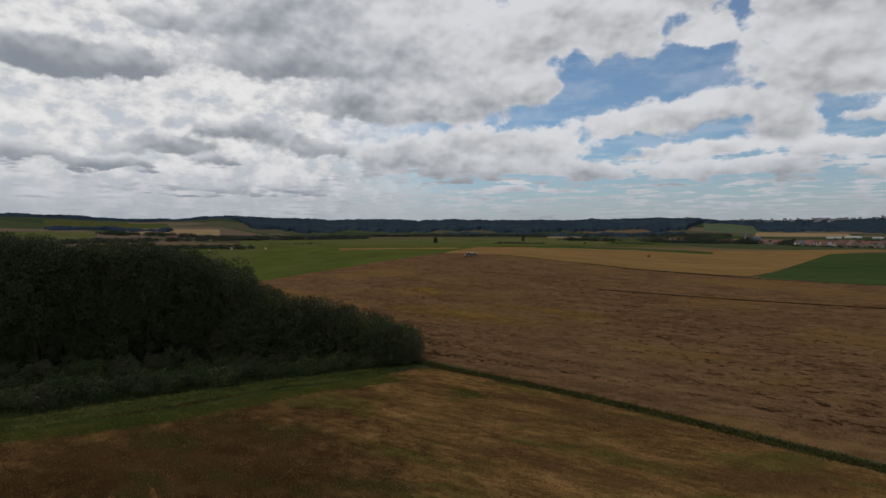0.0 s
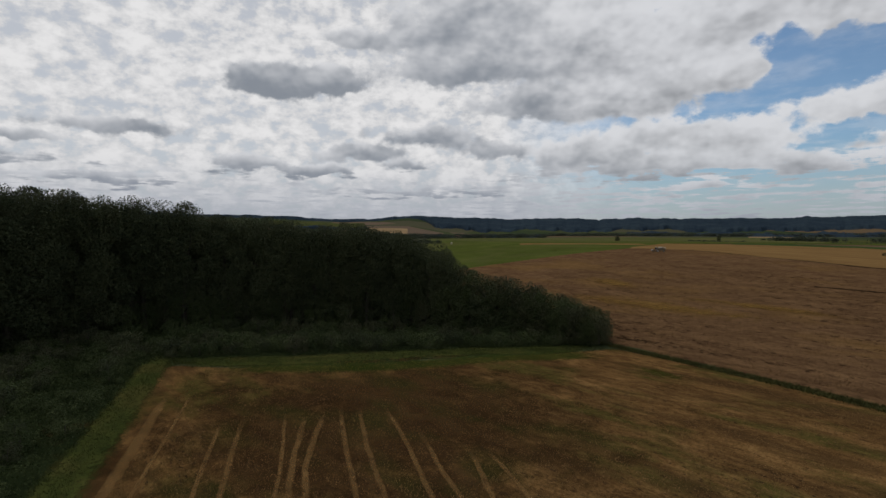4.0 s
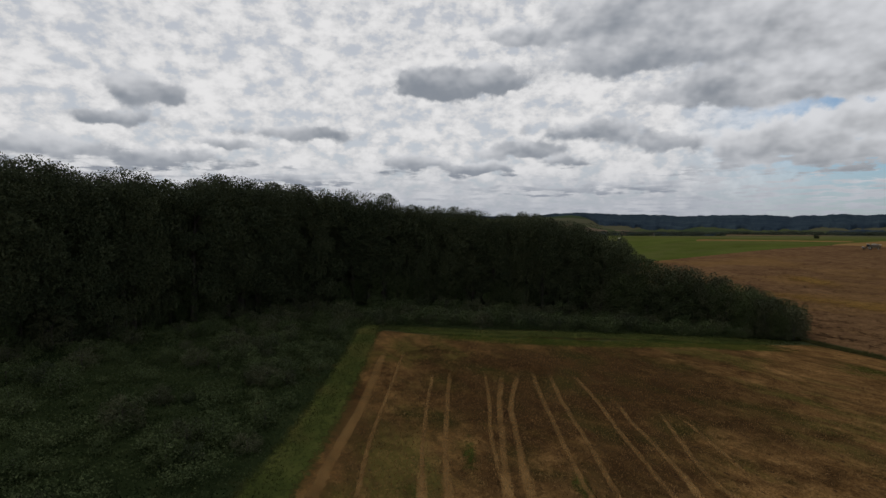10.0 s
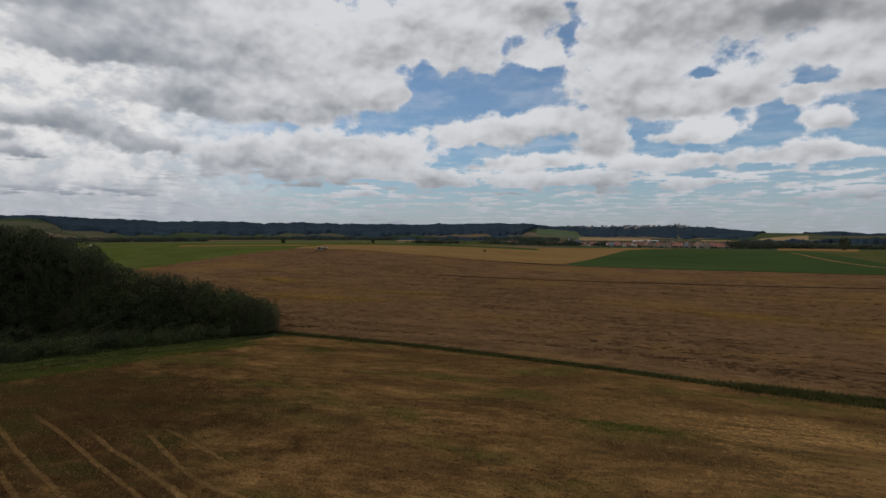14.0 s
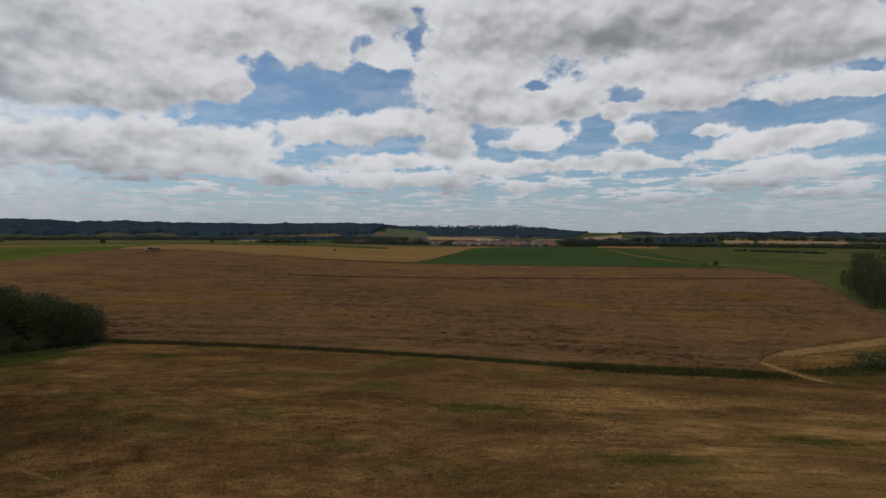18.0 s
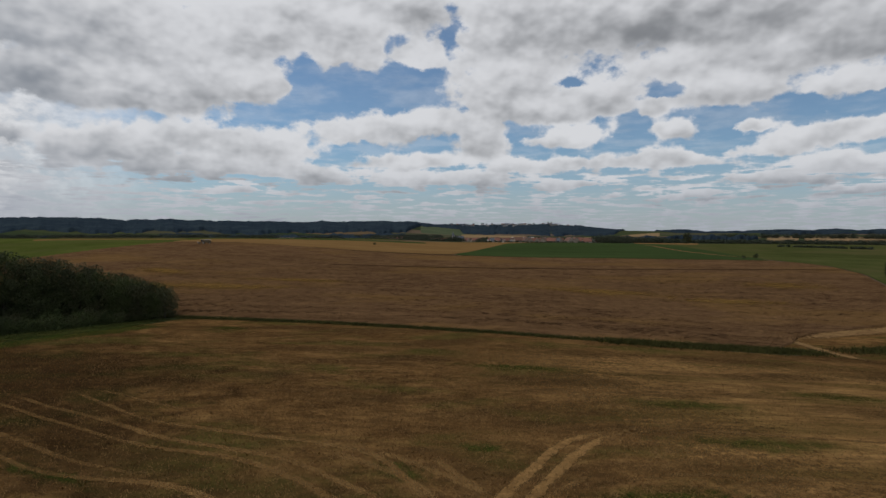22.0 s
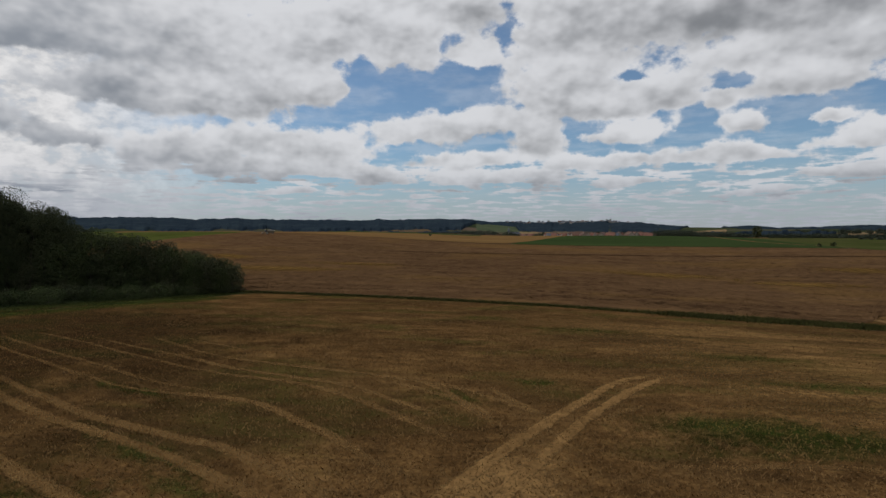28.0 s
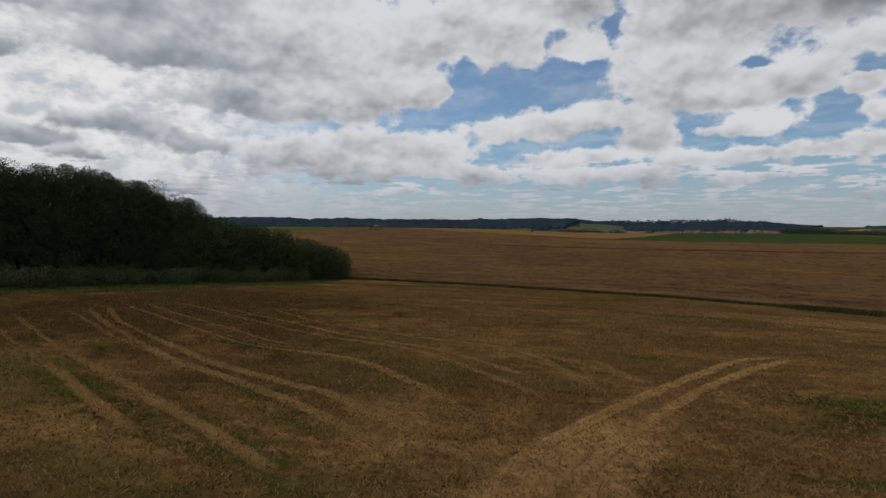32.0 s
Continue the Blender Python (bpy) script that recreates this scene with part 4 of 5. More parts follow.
def blades(name, xy, height, lean, width, material, rise, label, category):
    """Upright blades, a triangle each."""
    n = len(xy)
    a = rng.uniform(0, math.pi, n)
    dx, dy = np.cos(a) * width, np.sin(a) * width
    z = land(xy[:, 0], xy[:, 1]) + rise
    hh = height * rng.uniform(0.5, 1.3, n)
    l = rng.normal(0, lean, (n, 2))
    p0 = np.c_[xy[:, 0] - dx, xy[:, 1] - dy, z]
    p1 = np.c_[xy[:, 0] + dx, xy[:, 1] + dy, z]
    p2 = np.c_[xy + l, z + hh]
    v = np.stack([p0, p1, p2], 1).reshape(-1, 3)
    return tagged(part(name, mesh_of(name, v, np.arange(3 * n).reshape(-1, 3)), material), label, category, kind="stuff")


def strewn(line, wide, n):
    p = along(line, 400)
    i = rng.integers(0, 399, n)
    return p[i] + rng.normal(0, wide, (n, 2))


blades("grass", strewn([(-76, 123), (-67, 119.6), (-40, 115), (-20, 110.5), (0, 104.8), (15, 100.8), (30, 98.3), (46, 97.8), (64, 98)], 0.8, 15000), 0.42, 0.2, 0.07, ditch_grass, 0.15, "rank grass in the ditch", "grass")
blades("grass", strewn([(26, 98.5), (36, 98), (48, 97.9), (58, 98), (65, 97.6)], 1.5, 9000), 0.6, 0.2, 0.08, ditch_grass, 0.15, "rank grass in the wide end of the ditch", "grass")
blades("grass", strewn([(71, 100.6), (76, 102), (84, 104), (92, 107), (130, 119), (200, 135)], 1.5, 9000), 0.6, 0.2, 0.08, ditch_grass, 0.15, "rank grass in the ditch beyond the crossing", "grass")
blades("grass", strewn([(-108, 38), (-99, 48), (-90, 66), (-83.5, 88), (-76, 104), (-69, 117)], 1.7, 9000), 0.22, 0.15, 0.06, grass_mat, 0.12, "grass on the verge of the wood", "grass")
blades("grass", strewn([(-10, -8), (-44, 9), (-70, 21.5), (-92, 31), (-105, 37)], 1.0, 9000), 0.2, 0.1, 0.05, grass_mat, 0.12, "grass on the strip beside the stubble", "grass")
# stubble stalks, thicker in rows
n = 230000
r = 12 + 105 * rng.uniform(0, 1, n) ** 1.0
a = np.radians(rng.uniform(-85, 62, n))
q = np.c_[r * np.sin(a), r * np.cos(a)]
ok = (q[:, 1] < 105 - 0.19 * q[:, 0]) & (q[:, 1] > -0.475 * q[:, 0] - 6) & (q[:, 1] - 40 < 3.0 * (q[:, 0] + 98)) & (q[:, 0] > -100)
q = q[ok]
blades("stubble_stalks", q, 0.15, 0.12, 0.04, blade_mat, 0.09, "short dry stubble stalks", "stubble")
# standing wheat: tufts that break its surface
n = 110000
x = rng.uniform(-120, 130, n)
w = rng.uniform(0, 1, n) ** 1.5
y = 109.5 - 0.18 * x + 2.0 + w * 120
ok = (y - 122 > -0.56 * (x + 72)) & ((x < 62) | (y - 109 > 0.72 * (x - 66))) & ((x < 25) | (y > 103))
clump = np.sin(x * 0.21 + np.sin(y * 0.13) * 2) * np.sin((y + 0.14 * x) * 1.1) > rng.uniform(-1.2, 0.8, n)
blades("wheat_ears", np.c_[x, y][ok], 0.22, 0.12, 0.05, ear_mat, 0.36, "ripe wheat ears", "wheat")


def slivers(name, xy, long, wide, turn, material, rise, label, category):
    """Short dark gaps lying along the rows."""
    n = len(xy)
    a = np.radians(turn + rng.normal(0, 5, n))
    l, w = long * rng.uniform(0.3, 1.4, n), wide * rng.uniform(0.5, 1.4, n)
    d, s = np.stack([np.cos(a), np.sin(a)], -1), np.stack([-np.sin(a), np.cos(a)], -1)
    v = []
    for f, g in ((-0.5, 0.0), (-0.2, -0.5), (0.25, -0.4), (0.5, 0.1), (0.2, 0.5), (-0.25, 0.4)):
        e = xy + d * (l * f)[:, None] + s * (w * g)[:, None]
        v.append(np.c_[e, land(e[:, 0], e[:, 1]) + rise])
    v = np.stack(v, 1).reshape(-1, 3)
    return tagged(part(name, mesh_of(name, v, np.arange(6 * n).reshape(-1, 6)), material), label, category, kind="stuff")


# beaten-down gaps in the wheat, thickest in bands along the rows
n = 20000
x = rng.uniform(-150, 130, n)
w = rng.uniform(0, 1, n) ** 1.5
y = 114 - 0.18 * x + w * 125
ok = (y - 125 > -0.56 * (x + 72)) & ((x < 62) | (y - 110 > 0.75 * (x - 66))) & ((x < 25) | (y > 103.5))
band = np.sin((y + 0.14 * x) * 0.75 + np.sin(x * 0.05) * 1.2) + 0.7 * np.sin(x * 0.06 + y * 0.05) > rng.uniform(-0.6, 1.4, n)
slivers("wheat_gaps", np.c_[x, y][ok & band], 1.5, 0.32, -ROWS, soil_mat, 0.47, "dark gaps in the beaten-down wheat", "wheat gaps")
# bare flecks in the stubble
n = 9000
r = 45 + 65 * rng.uniform(0, 1, n) ** 0.8
a = np.radians(rng.uniform(-80, 60, n))
q = np.c_[r * np.sin(a), r * np.cos(a)]
ok = (q[:, 1] < 104 - 0.19 * q[:, 0]) & (q[:, 1] > -0.475 * q[:, 0] - 5) & (q[:, 1] - 40 < 3.0 * (q[:, 0] + 96)) & (q[:, 0] > -92)
clump = np.sin(q[:, 0] * 0.13 + 1) * np.sin(q[:, 1] * 0.17) + 0.4 > rng.uniform(-0.6, 1.0, n)
slivers("stubble_gaps", q[ok & clump], 0.55, 0.14, -ROWS, soil_mat, 0.125, "bare flecks of soil in the stubble", "soil flecks")

# ---- plants farther off ----
FAR_TREES = [tree("tree", 400 + i, 10, 4.2, 0.12, leaf_dark, 900, 0.95, "round dark field tree", 16) for i in range(3)]
FAR_BUSH = tree("bush", 410, 2.0, 1.6, 0.05, leaf_dark, 260, 0.5, "small dark shrub in the fields", 9, "bush")


def far_tree(turn, dist, high, i=0, group="trees in the fields", label=""):
    x, y = at(turn, dist)
    return tagged(plant(FAR_TREES[i % 3], x, y, high / 10, turn, group), label)


for i, o in enumerate(FAR_TREES):
    x, y = at(2.4 + 3 * i, 1040 + 30 * i)
    o.location = (x, y, ground_z(x, y))
    tagged(o, group="trees in the fields")
far_tree(-30.6, 1120, 12, 1, label="lone round tree in the meadow")
far_tree(22.1, 800, 15, 2, label="lone tree on the pasture")
far_tree(-21.6, 1300, 11, 0)
for k, (turn, dist, s) in enumerate([(-9.7, 380, 0.75), (27.0, 318, 0.8), (26.0, 950, 1.6), (-44, 1000, 1.8), (-15.5, 1050, 1.6), (33.5, 900, 1.2)]):
    x, y = at(turn, dist)
    plant(FAR_BUSH, x, y, s, k, "shrubs in the fields")
x, y = at(28, 330)
FAR_BUSH.location = (x, y, ground_z(x, y))
tagged(FAR_BUSH, group="shrubs in the fields")

# trees at the corner beyond the farm track
for x, y, hgt, i in ((141, 169, 11, 1), (146, 177, 14, 1), (152, 187, 16, 2), (159, 198, 14, 1), (155, 178, 15, 0), (163, 189, 17, 1), (166, 206, 9, 2), (171, 186, 17, 1), (149, 168, 12, 2), (164, 212, 6, 1)):
    plant(WILLOWS[i], x, y, hgt / 11 * 0.8, x, "willows beyond the farm track", sz=hgt / 11)
for i, o in enumerate(WILLOWS):
    o.location = (172 + 8 * i, 196 + 5 * i, ground_z(172 + 8 * i, 196 + 5 * i))
    tagged(o, group="willows beyond the farm track")
plant(BUSHES[1], 86, 104.5, 1.5, 0.3, "bushes by the ditch", sink=0.1)
plant(BUSHES[0], 91, 105.5, 1.2, 1.3, "bushes by the ditch", sink=0.1)


# lighter, greyer leaves: haze painted into the far hedges and belts
leaf_hazy = leafy("hedgerow leaves in painted haze", (0.036, 0.046, 0.034), (0.080, 0.090, 0.060))


def hedge(name, ends, n, high, label, leaf=leaf_hazy, wide=4.0, kind="stuff", size=1.6):
    """A far belt of trees or hedge: uneven clumps of foliage along a line (heading, distance)."""
    p = along([at(*e) for e in ends], n)
    p = p + rng.normal(0, wide * 0.4, p.shape)
    hh = high * rng.uniform(0.55, 1.1, n)
    pts = []
    for (x, y), h in zip(p, hh):
        m = max(50, int(16 * h))
        g = rng.normal(0, 1, (m, 3))
        g /= np.linalg.norm(g, axis=1)[:, None]
        g *= (rng.uniform(0, 1, m) ** 0.4)[:, None]
        pts.append(np.array([x, y, ground_z(x, y) + h * 0.5]) + g * (h * 0.5 + wide * 0.2, h * 0.5 + wide * 0.2, h * 0.52))
    v, f = leaf_cloud(np.vstack(pts), size, rng)
    return tagged(part(name, mesh_of(name, v, f), leaf), label, "hedge", kind=kind)


hedge("hedge", [(-66, 800), (-60, 705), (-55.4, 587), (-48.4, 494)], 260, 4.6, "dark hedge across the meadow", size=0.9)
hedge("hedge", [(-24.5, 800), (-19.5, 790)], 40, 4.5, "low hedge at the edge of the meadow", size=1.2)
hedge("hedge", [(-17.5, 1350), (-12.5, 1300)], 60, 10, "dark copse beyond the meadow", wide=14)
hedge("hedge", [(-13, 1120), (-9, 1060)], 26, 3.5, "low hedge beyond the straw", size=1.2)
hedge("hedge", [(-47, 980), (-42, 960)], 20, 4, "low hedge in the meadow", size=1.2)
hedge("hedge", [(29.6, 640), (32, 625), (36.4, 590)], 60, 2.6, "broken hedge across the pasture", size=1.1)
hedge("tree_belt", [(15, 1080), (21, 1060), (27, 1010), (34, 980), (42, 940)], 430, 7.5, "dark belt of trees beyond the pasture", wide=22, size=1.5)
hedge("tree_belt", [(13.6, 900), (16, 930), (20, 1050)], 130, 11, "dark trees beside the village", wide=14)
hedge("tree_belt", [(24, 2100), (34, 2000), (45, 1900)], 120, 16, "far belt of trees", wide=24, size=2.4)
hedge("tree_belt", [(-68, 1300), (-58, 1500), (-46, 1650), (-38, 1700)], 150, 13, "belt of trees round a far hamlet", wide=40, size=2.2)
hedge("tree_belt", [(-62, 2100), (-50, 2000), (-40, 2100)], 140, 14, "far belt of trees", wide=50, size=2.6)
hedge("tree_belt", [(-9, 1250), (-3, 1180), (4, 1080), (12, 1020)], 150, 7.5, "trees behind the village", wide=40, size=2.2)
hedge("tree_belt", [(-14, 2300), (-8, 2220), (-2.5, 2150)], 90, 13, "far belt of trees before the hill", wide=50, size=2.6)
hedge("tree_belt", [(-38, 2300), (-28, 2200), (-16, 2250)], 150, 14, "far belt of trees before the ridge", wide=60, size=2.6)

# wooded ridges: a canopy with an uneven top and a ragged foot


def canopy(name, turn0, turn1, near, far, high, nu, nv, label, wander=300.0):
    a = np.radians(np.linspace(turn0, turn1, nu))[:, None]
    r = np.random.default_rng(nu + nv)

    def wave(n, width):
        k = np.ones(width) / width
        s = np.convolve(np.convolve(r.normal(0, 1, n + 2 * width - 2), k, "valid"), k, "valid")
        return s / (s.std() + 1e-9)

    foot = near + wander * np.clip(wave(nu, 21), -1.4, 1.6)[:, None] + 0.25 * wander * wave(nu, 5)[:, None]
    # the wood draws back towards both of its ends
    ends = np.minimum(1, np.minimum(np.arange(nu), np.arange(nu)[::-1]) / (0.06 * nu))[:, None]
    foot = far - (far - foot) * (0.2 + 0.8 * ends)
    f = np.linspace(0, 1, nv)[None]
    d = foot + (far - foot) * f
    rough = r.uniform(0, 1, (nu, nv))
    rough = (rough + np.roll(rough, 1, 0) + np.roll(rough, 1, 1) + np.roll(rough, -1, 0)) / 4
    swell = wave(nu, 17)[:, None] * 2.4 + wave(nu, 5)[:, None] * 1.3
    x, y = d * np.sin(a), d * np.cos(a)
    edge = np.minimum(1, np.minimum(np.arange(nv), np.arange(nv)[::-1]) / 2.0)[None] * np.minimum(1, np.minimum(np.arange(nu), np.arange(nu)[::-1]) / 3)[:, None]
    z = land(x, y) + (high * (0.5 + 0.6 * rough) + swell) * edge - 2.0 * (1 - edge)
    me = mesh_of(name, np.stack([x, y, z], -1).reshape(-1, 3), grid_faces(nu, nv), True)
    return tagged(part(name, me, hazy_woods_mat), label, "woodland", kind="stuff")


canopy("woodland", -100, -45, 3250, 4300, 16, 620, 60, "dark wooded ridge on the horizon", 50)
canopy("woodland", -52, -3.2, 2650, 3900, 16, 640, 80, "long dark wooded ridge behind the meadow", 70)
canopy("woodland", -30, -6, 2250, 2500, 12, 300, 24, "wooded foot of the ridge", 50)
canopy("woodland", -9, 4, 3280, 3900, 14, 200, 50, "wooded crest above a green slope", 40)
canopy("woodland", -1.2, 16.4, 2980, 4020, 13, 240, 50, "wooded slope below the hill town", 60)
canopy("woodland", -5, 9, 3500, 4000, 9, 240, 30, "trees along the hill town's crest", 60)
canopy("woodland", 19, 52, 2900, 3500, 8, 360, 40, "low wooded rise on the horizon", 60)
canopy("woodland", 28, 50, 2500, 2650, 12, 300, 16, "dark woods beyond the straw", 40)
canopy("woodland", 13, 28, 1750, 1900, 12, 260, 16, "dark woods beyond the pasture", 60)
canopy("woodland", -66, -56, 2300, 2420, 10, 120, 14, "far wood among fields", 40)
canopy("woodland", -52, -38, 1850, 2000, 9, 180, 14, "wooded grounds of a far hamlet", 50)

# far fields between the belts of trees
def far_field(turn0, turn1, near, far, material, label, rise=0.6):
    f = np.linspace(turn0, turn1, 12)
    return sheet("field", [at(a, near) for a in f], [at(a, far) for a in f], 40, 16, material, rise, label, ragged=6.0)


pale_mat = earth("pale straw", (0.21, 0.145, 0.075), (0.27, 0.185, 0.098), (0.32, 0.225, 0.125), 60, (0.4, 1, 1), 10, 3, bump=0.0)
meadow_far = earth("thin grass", (0.062, 0.070, 0.022), (0.084, 0.092, 0.030), (0.115, 0.115, 0.045), 45, (0.4, 1, 1), 15, 4, bump=0.0, stain=(0.13, 0.105, 0.05), stain_size=0.006)
far_field(-50, -27, 500, 1720, meadow_far, "pale green meadow behind the crest", 0.3)
far_field(-27, -13.5, 560, 1650, meadow_far, "pale green pasture behind the straw", 0.3)
far_field(-13.5, -8.2, 640, 1500, pasture_mat, "green pasture before the village", 0.3)
far_field(-40, -27.5, 424, 444, straw_mat, "narrow strip of cut straw across the meadow", 0.5)
far_field(-20.5, -4.0, 452, 486, crop_mat, "dark green strip of crop along the straw", 0.5)
far_field(17.2, 23.0, 700, 960, straw_mat, "patch of cut straw on the pasture", 0.5)
far_field(-78, -62, 1500, 2250, meadow_far, "yellowish field on the far slope", 0.8)
far_field(-66, -56.5, 2450, 2950, pasture_mat, "green field below the ridge", 0.8)
far_field(-60, -52, 2080, 2500, pale_mat, "pale stubble below the ridge", 0.8)
far_field(-0.4, 6.6, 2180, 2900, pale_mat, "straw field behind the village")
far_field(11.0, 14.6, 2150, 2800, pale_mat, "pale straw field beside the village")
far_field(28.6, 31.0, 1450, 2350, pale_mat, "pale straw field behind the trees")
far_field(31.4, 38.0, 1420, 2300, pale_mat, "wide pale straw field behind the trees")
far_field(15.8, 19.5, 2300, 2900, pale_mat, "pale far field below the horizon")
hill_mat = earth("hill pasture", (0.070, 0.088, 0.050), (0.088, 0.108, 0.060), (0.11, 0.125, 0.075), 60, (0.4, 1, 1), 10, 3, bump=0.0)
far_field(-4.6, 0.2, 2750, 3300, hill_mat, "green pasture on the slope of the hill")
far_field(-19.2, -15.8, 1750, 2300, pale_mat, "pale field at the foot of the ridge")

# ---- buildings ----
wall_mats = [painted("cream render", (0.30, 0.25, 0.20)), painted("white render", (0.44, 0.41, 0.38)), painted("grey stone", (0.24, 0.22, 0.2))]
roof_mats = [painted("red tiles", (0.20, 0.085, 0.058), 0.8), painted("brown tiles", (0.15, 0.075, 0.05), 0.8), painted("slate", (0.10, 0.11, 0.13), 0.5)]
glass_mat = glass("window glass")
door_mat = painted("door paint", (0.09, 0.06, 0.045))
shed_mat = painted("pale sheet metal", (0.5, 0.51, 0.52), 0.5)


def box(x0, x1, y0, y1, z0, z1, bevel=0.0):
    b = bmesh.new()
    bmesh.ops.create_cube(b, size=1.0)
    bmesh.ops.transform(b, verts=b.verts, matrix=Matrix.Translation(((x0 + x1) / 2, (y0 + y1) / 2, (z0 + z1) / 2)) @ Matrix.Diagonal((x1 - x0, y1 - y0, z1 - z0, 1)))
    if bevel:
        bmesh.ops.bevel(b, geom=list(b.edges), offset=bevel, segments=2, affect="EDGES")
    return b


def gable(w, d, z0, rise, over):
    """A pitched roof with thickness, ridge along x."""
    v, t = [], 0.25
    for sx in (-w / 2 - over, w / 2 + over):
        v += [(sx, -d / 2 - over, z0 - over * rise / (d / 2)), (sx, 0, z0 + rise), (sx, d / 2 + over, z0 - over * rise / (d / 2)),
              (sx, d / 2 + over, z0 - over * rise / (d / 2) + t), (sx, 0, z0 + rise + t * 1.4), (sx, -d / 2 - over, z0 - over * rise / (d / 2) + t)]
    f = [(0, 1, 7, 6), (1, 2, 8, 7), (2, 3, 9, 8), (3, 4, 10, 9), (4, 5, 11, 10), (5, 0, 6, 11), (5, 4, 1, 0), (4, 3, 2, 1), (6, 7, 10, 11), (7, 8, 9, 10)]
    return mesh_of("roof", v, f)


def house(w, d, h, rise, wall, roof, label, windows=3):
    base = new("house")
    v = [(-w / 2, -d / 2, -1), (w / 2, -d / 2, -1), (w / 2, d / 2, -1), (-w / 2, d / 2, -1), (-w / 2, -d / 2, h), (w / 2, -d / 2, h), (w / 2, d / 2, h), (-w / 2, d / 2, h), (-w / 2, 0, h + rise), (w / 2, 0, h + rise)]
    b = bmesh.new()
    vs = [b.verts.new(c) for c in v]
    for f in ((0, 1, 5, 4), (1, 2, 6, 9, 5), (2, 3, 7, 6), (3, 0, 4, 8, 7), (3, 2, 1, 0), (4, 5, 9, 8), (6, 7, 8, 9)):
        b.faces.new([vs[i] for i in f])
    wl = part("wall", b, wall, base)
    rf = part("roof", gable(w, d, h + 0.02, rise, 0.45), roof, base)
    part("chimney", box(w * 0.22, w * 0.22 + 0.8, -0.4, 0.4, h + rise * 0.5, h + rise + 1.0, 0.04), roof_mats[1], rf)
    for i in range(windows):
        x = -w / 2 + w * (i + 0.6) / (windows + 0.2)
        for sy in (-1, 1):
            y = sy * d / 2
            wn = part("window", box(x - 0.55, x + 0.55, y - 0.05, y + 0.05, 1.0, 2.3), wall_mats[1], wl)
            part("pane", box(x - 0.45, x + 0.45, y - 0.07, y + 0.07, 1.1, 2.2), glass_mat, wn)
    part("door", box(w * 0.36, w * 0.36 + 0.95, -d / 2 - 0.06, -d / 2 + 0.06, 0, 2.1), door_mat, wl)
    return tagged(base, label, "house")


HOUSES = [house(12, 8, 2.7, 3.9, wall_mats[0], roof_mats[0], "cream village house with red tiled roof"), house(9, 8, 2.6, 4.0, wall_mats[1], roof_mats[0], "white village house with red tiled roof"),
          house(14, 9, 3.4, 4.2, wall_mats[0], roof_mats[1], "cream farmhouse with brown tiled roof", 4), house(10, 8, 2.7, 3.8, wall_mats[1], roof_mats[2], "white village house with slate roof")]
for i, o in enumerate(HOUSES):
    x, y = at(12.6 + 0.7 * i, 835 + 20 * i)
    o.location, o.rotation_euler = (x, y, ground_z(x, y)), (0, 0, i)
    tagged(o, group="houses of the village")


def settle(kind, turn, dist, spin, group="houses of the village"):
    x, y = at(turn, dist)
    ob = copy_thing(HOUSES[kind], Matrix.Translation((x, y, ground_z(x, y))))
    ob.rotation_euler, ob.scale = (0, 0, spin), (1.1, 1.1, 1.15)
    return tagged(ob, group=group)


vr = np.random.default_rng(5)
# clusters of the village: heading from and to, distance from and to, how many, chance of each kind of house
for a0, a1, d0, d1, count, odds in ((8.6, 13.6, 850, 930, 15, (0.5, 0.2, 0.2, 0.1)), (5.6, 8.8, 860, 930, 11, (0.55, 0.15, 0.2, 0.1)), (2.6, 6.0, 940, 1010, 12, (0.1, 0.4, 0.1, 0.4)),
                                    (-0.2, 2.4, 1080, 1250, 13, (0.5, 0.15, 0.25, 0.1)), (-3.4, -1.4, 1180, 1300, 7, (0.4, 0.2, 0.3, 0.1)), (-8.8, -6.6, 1420, 1520, 6, (0.5, 0.2, 0.2, 0.1)), (-5.8, -4.6, 1300, 1400, 3, (0.3, 0.3, 0.2, 0.2))):
    for k in range(count):
        settle(int(vr.choice(4, p=odds)), a0 + (a1 - a0) * (k + vr.uniform(0, 1)) / count, vr.uniform(d0, d1), vr.uniform(-0.5, 0.5) + 1.57 * int(vr.integers(2)))
for k in range(10):
    settle(int(vr.integers(4)), -52 + vr.uniform(-7, 8), 1750 + vr.uniform(-60, 160), vr.uniform(0, 3), "houses of the far hamlet")
for ends, count, high, wide in (([(-9.4, 1400), (-7.6, 1380)], 26, 14, 20), ([(-6.4, 1320), (-3.2, 1180)], 60, 17, 26), ([(-1.6, 1120), (-0.7, 1080)], 16, 14, 12), ([(1.4, 1060), (2.7, 1010)], 24, 9, 14),
                                ([(-3, 1360), (4, 1250), (9, 1130)], 80, 8, 40), ([(6.5, 1000), (13, 950)], 70, 12, 22), ([(13.4, 850), (16.6, 880)], 60, 13, 16), ([(2, 905), (6, 850), (13.4, 815)], 60, 3.2, 8)):
    hedge("village_trees", ends, count, high, "dark garden trees among the village houses", wide=wide, size=1.1)

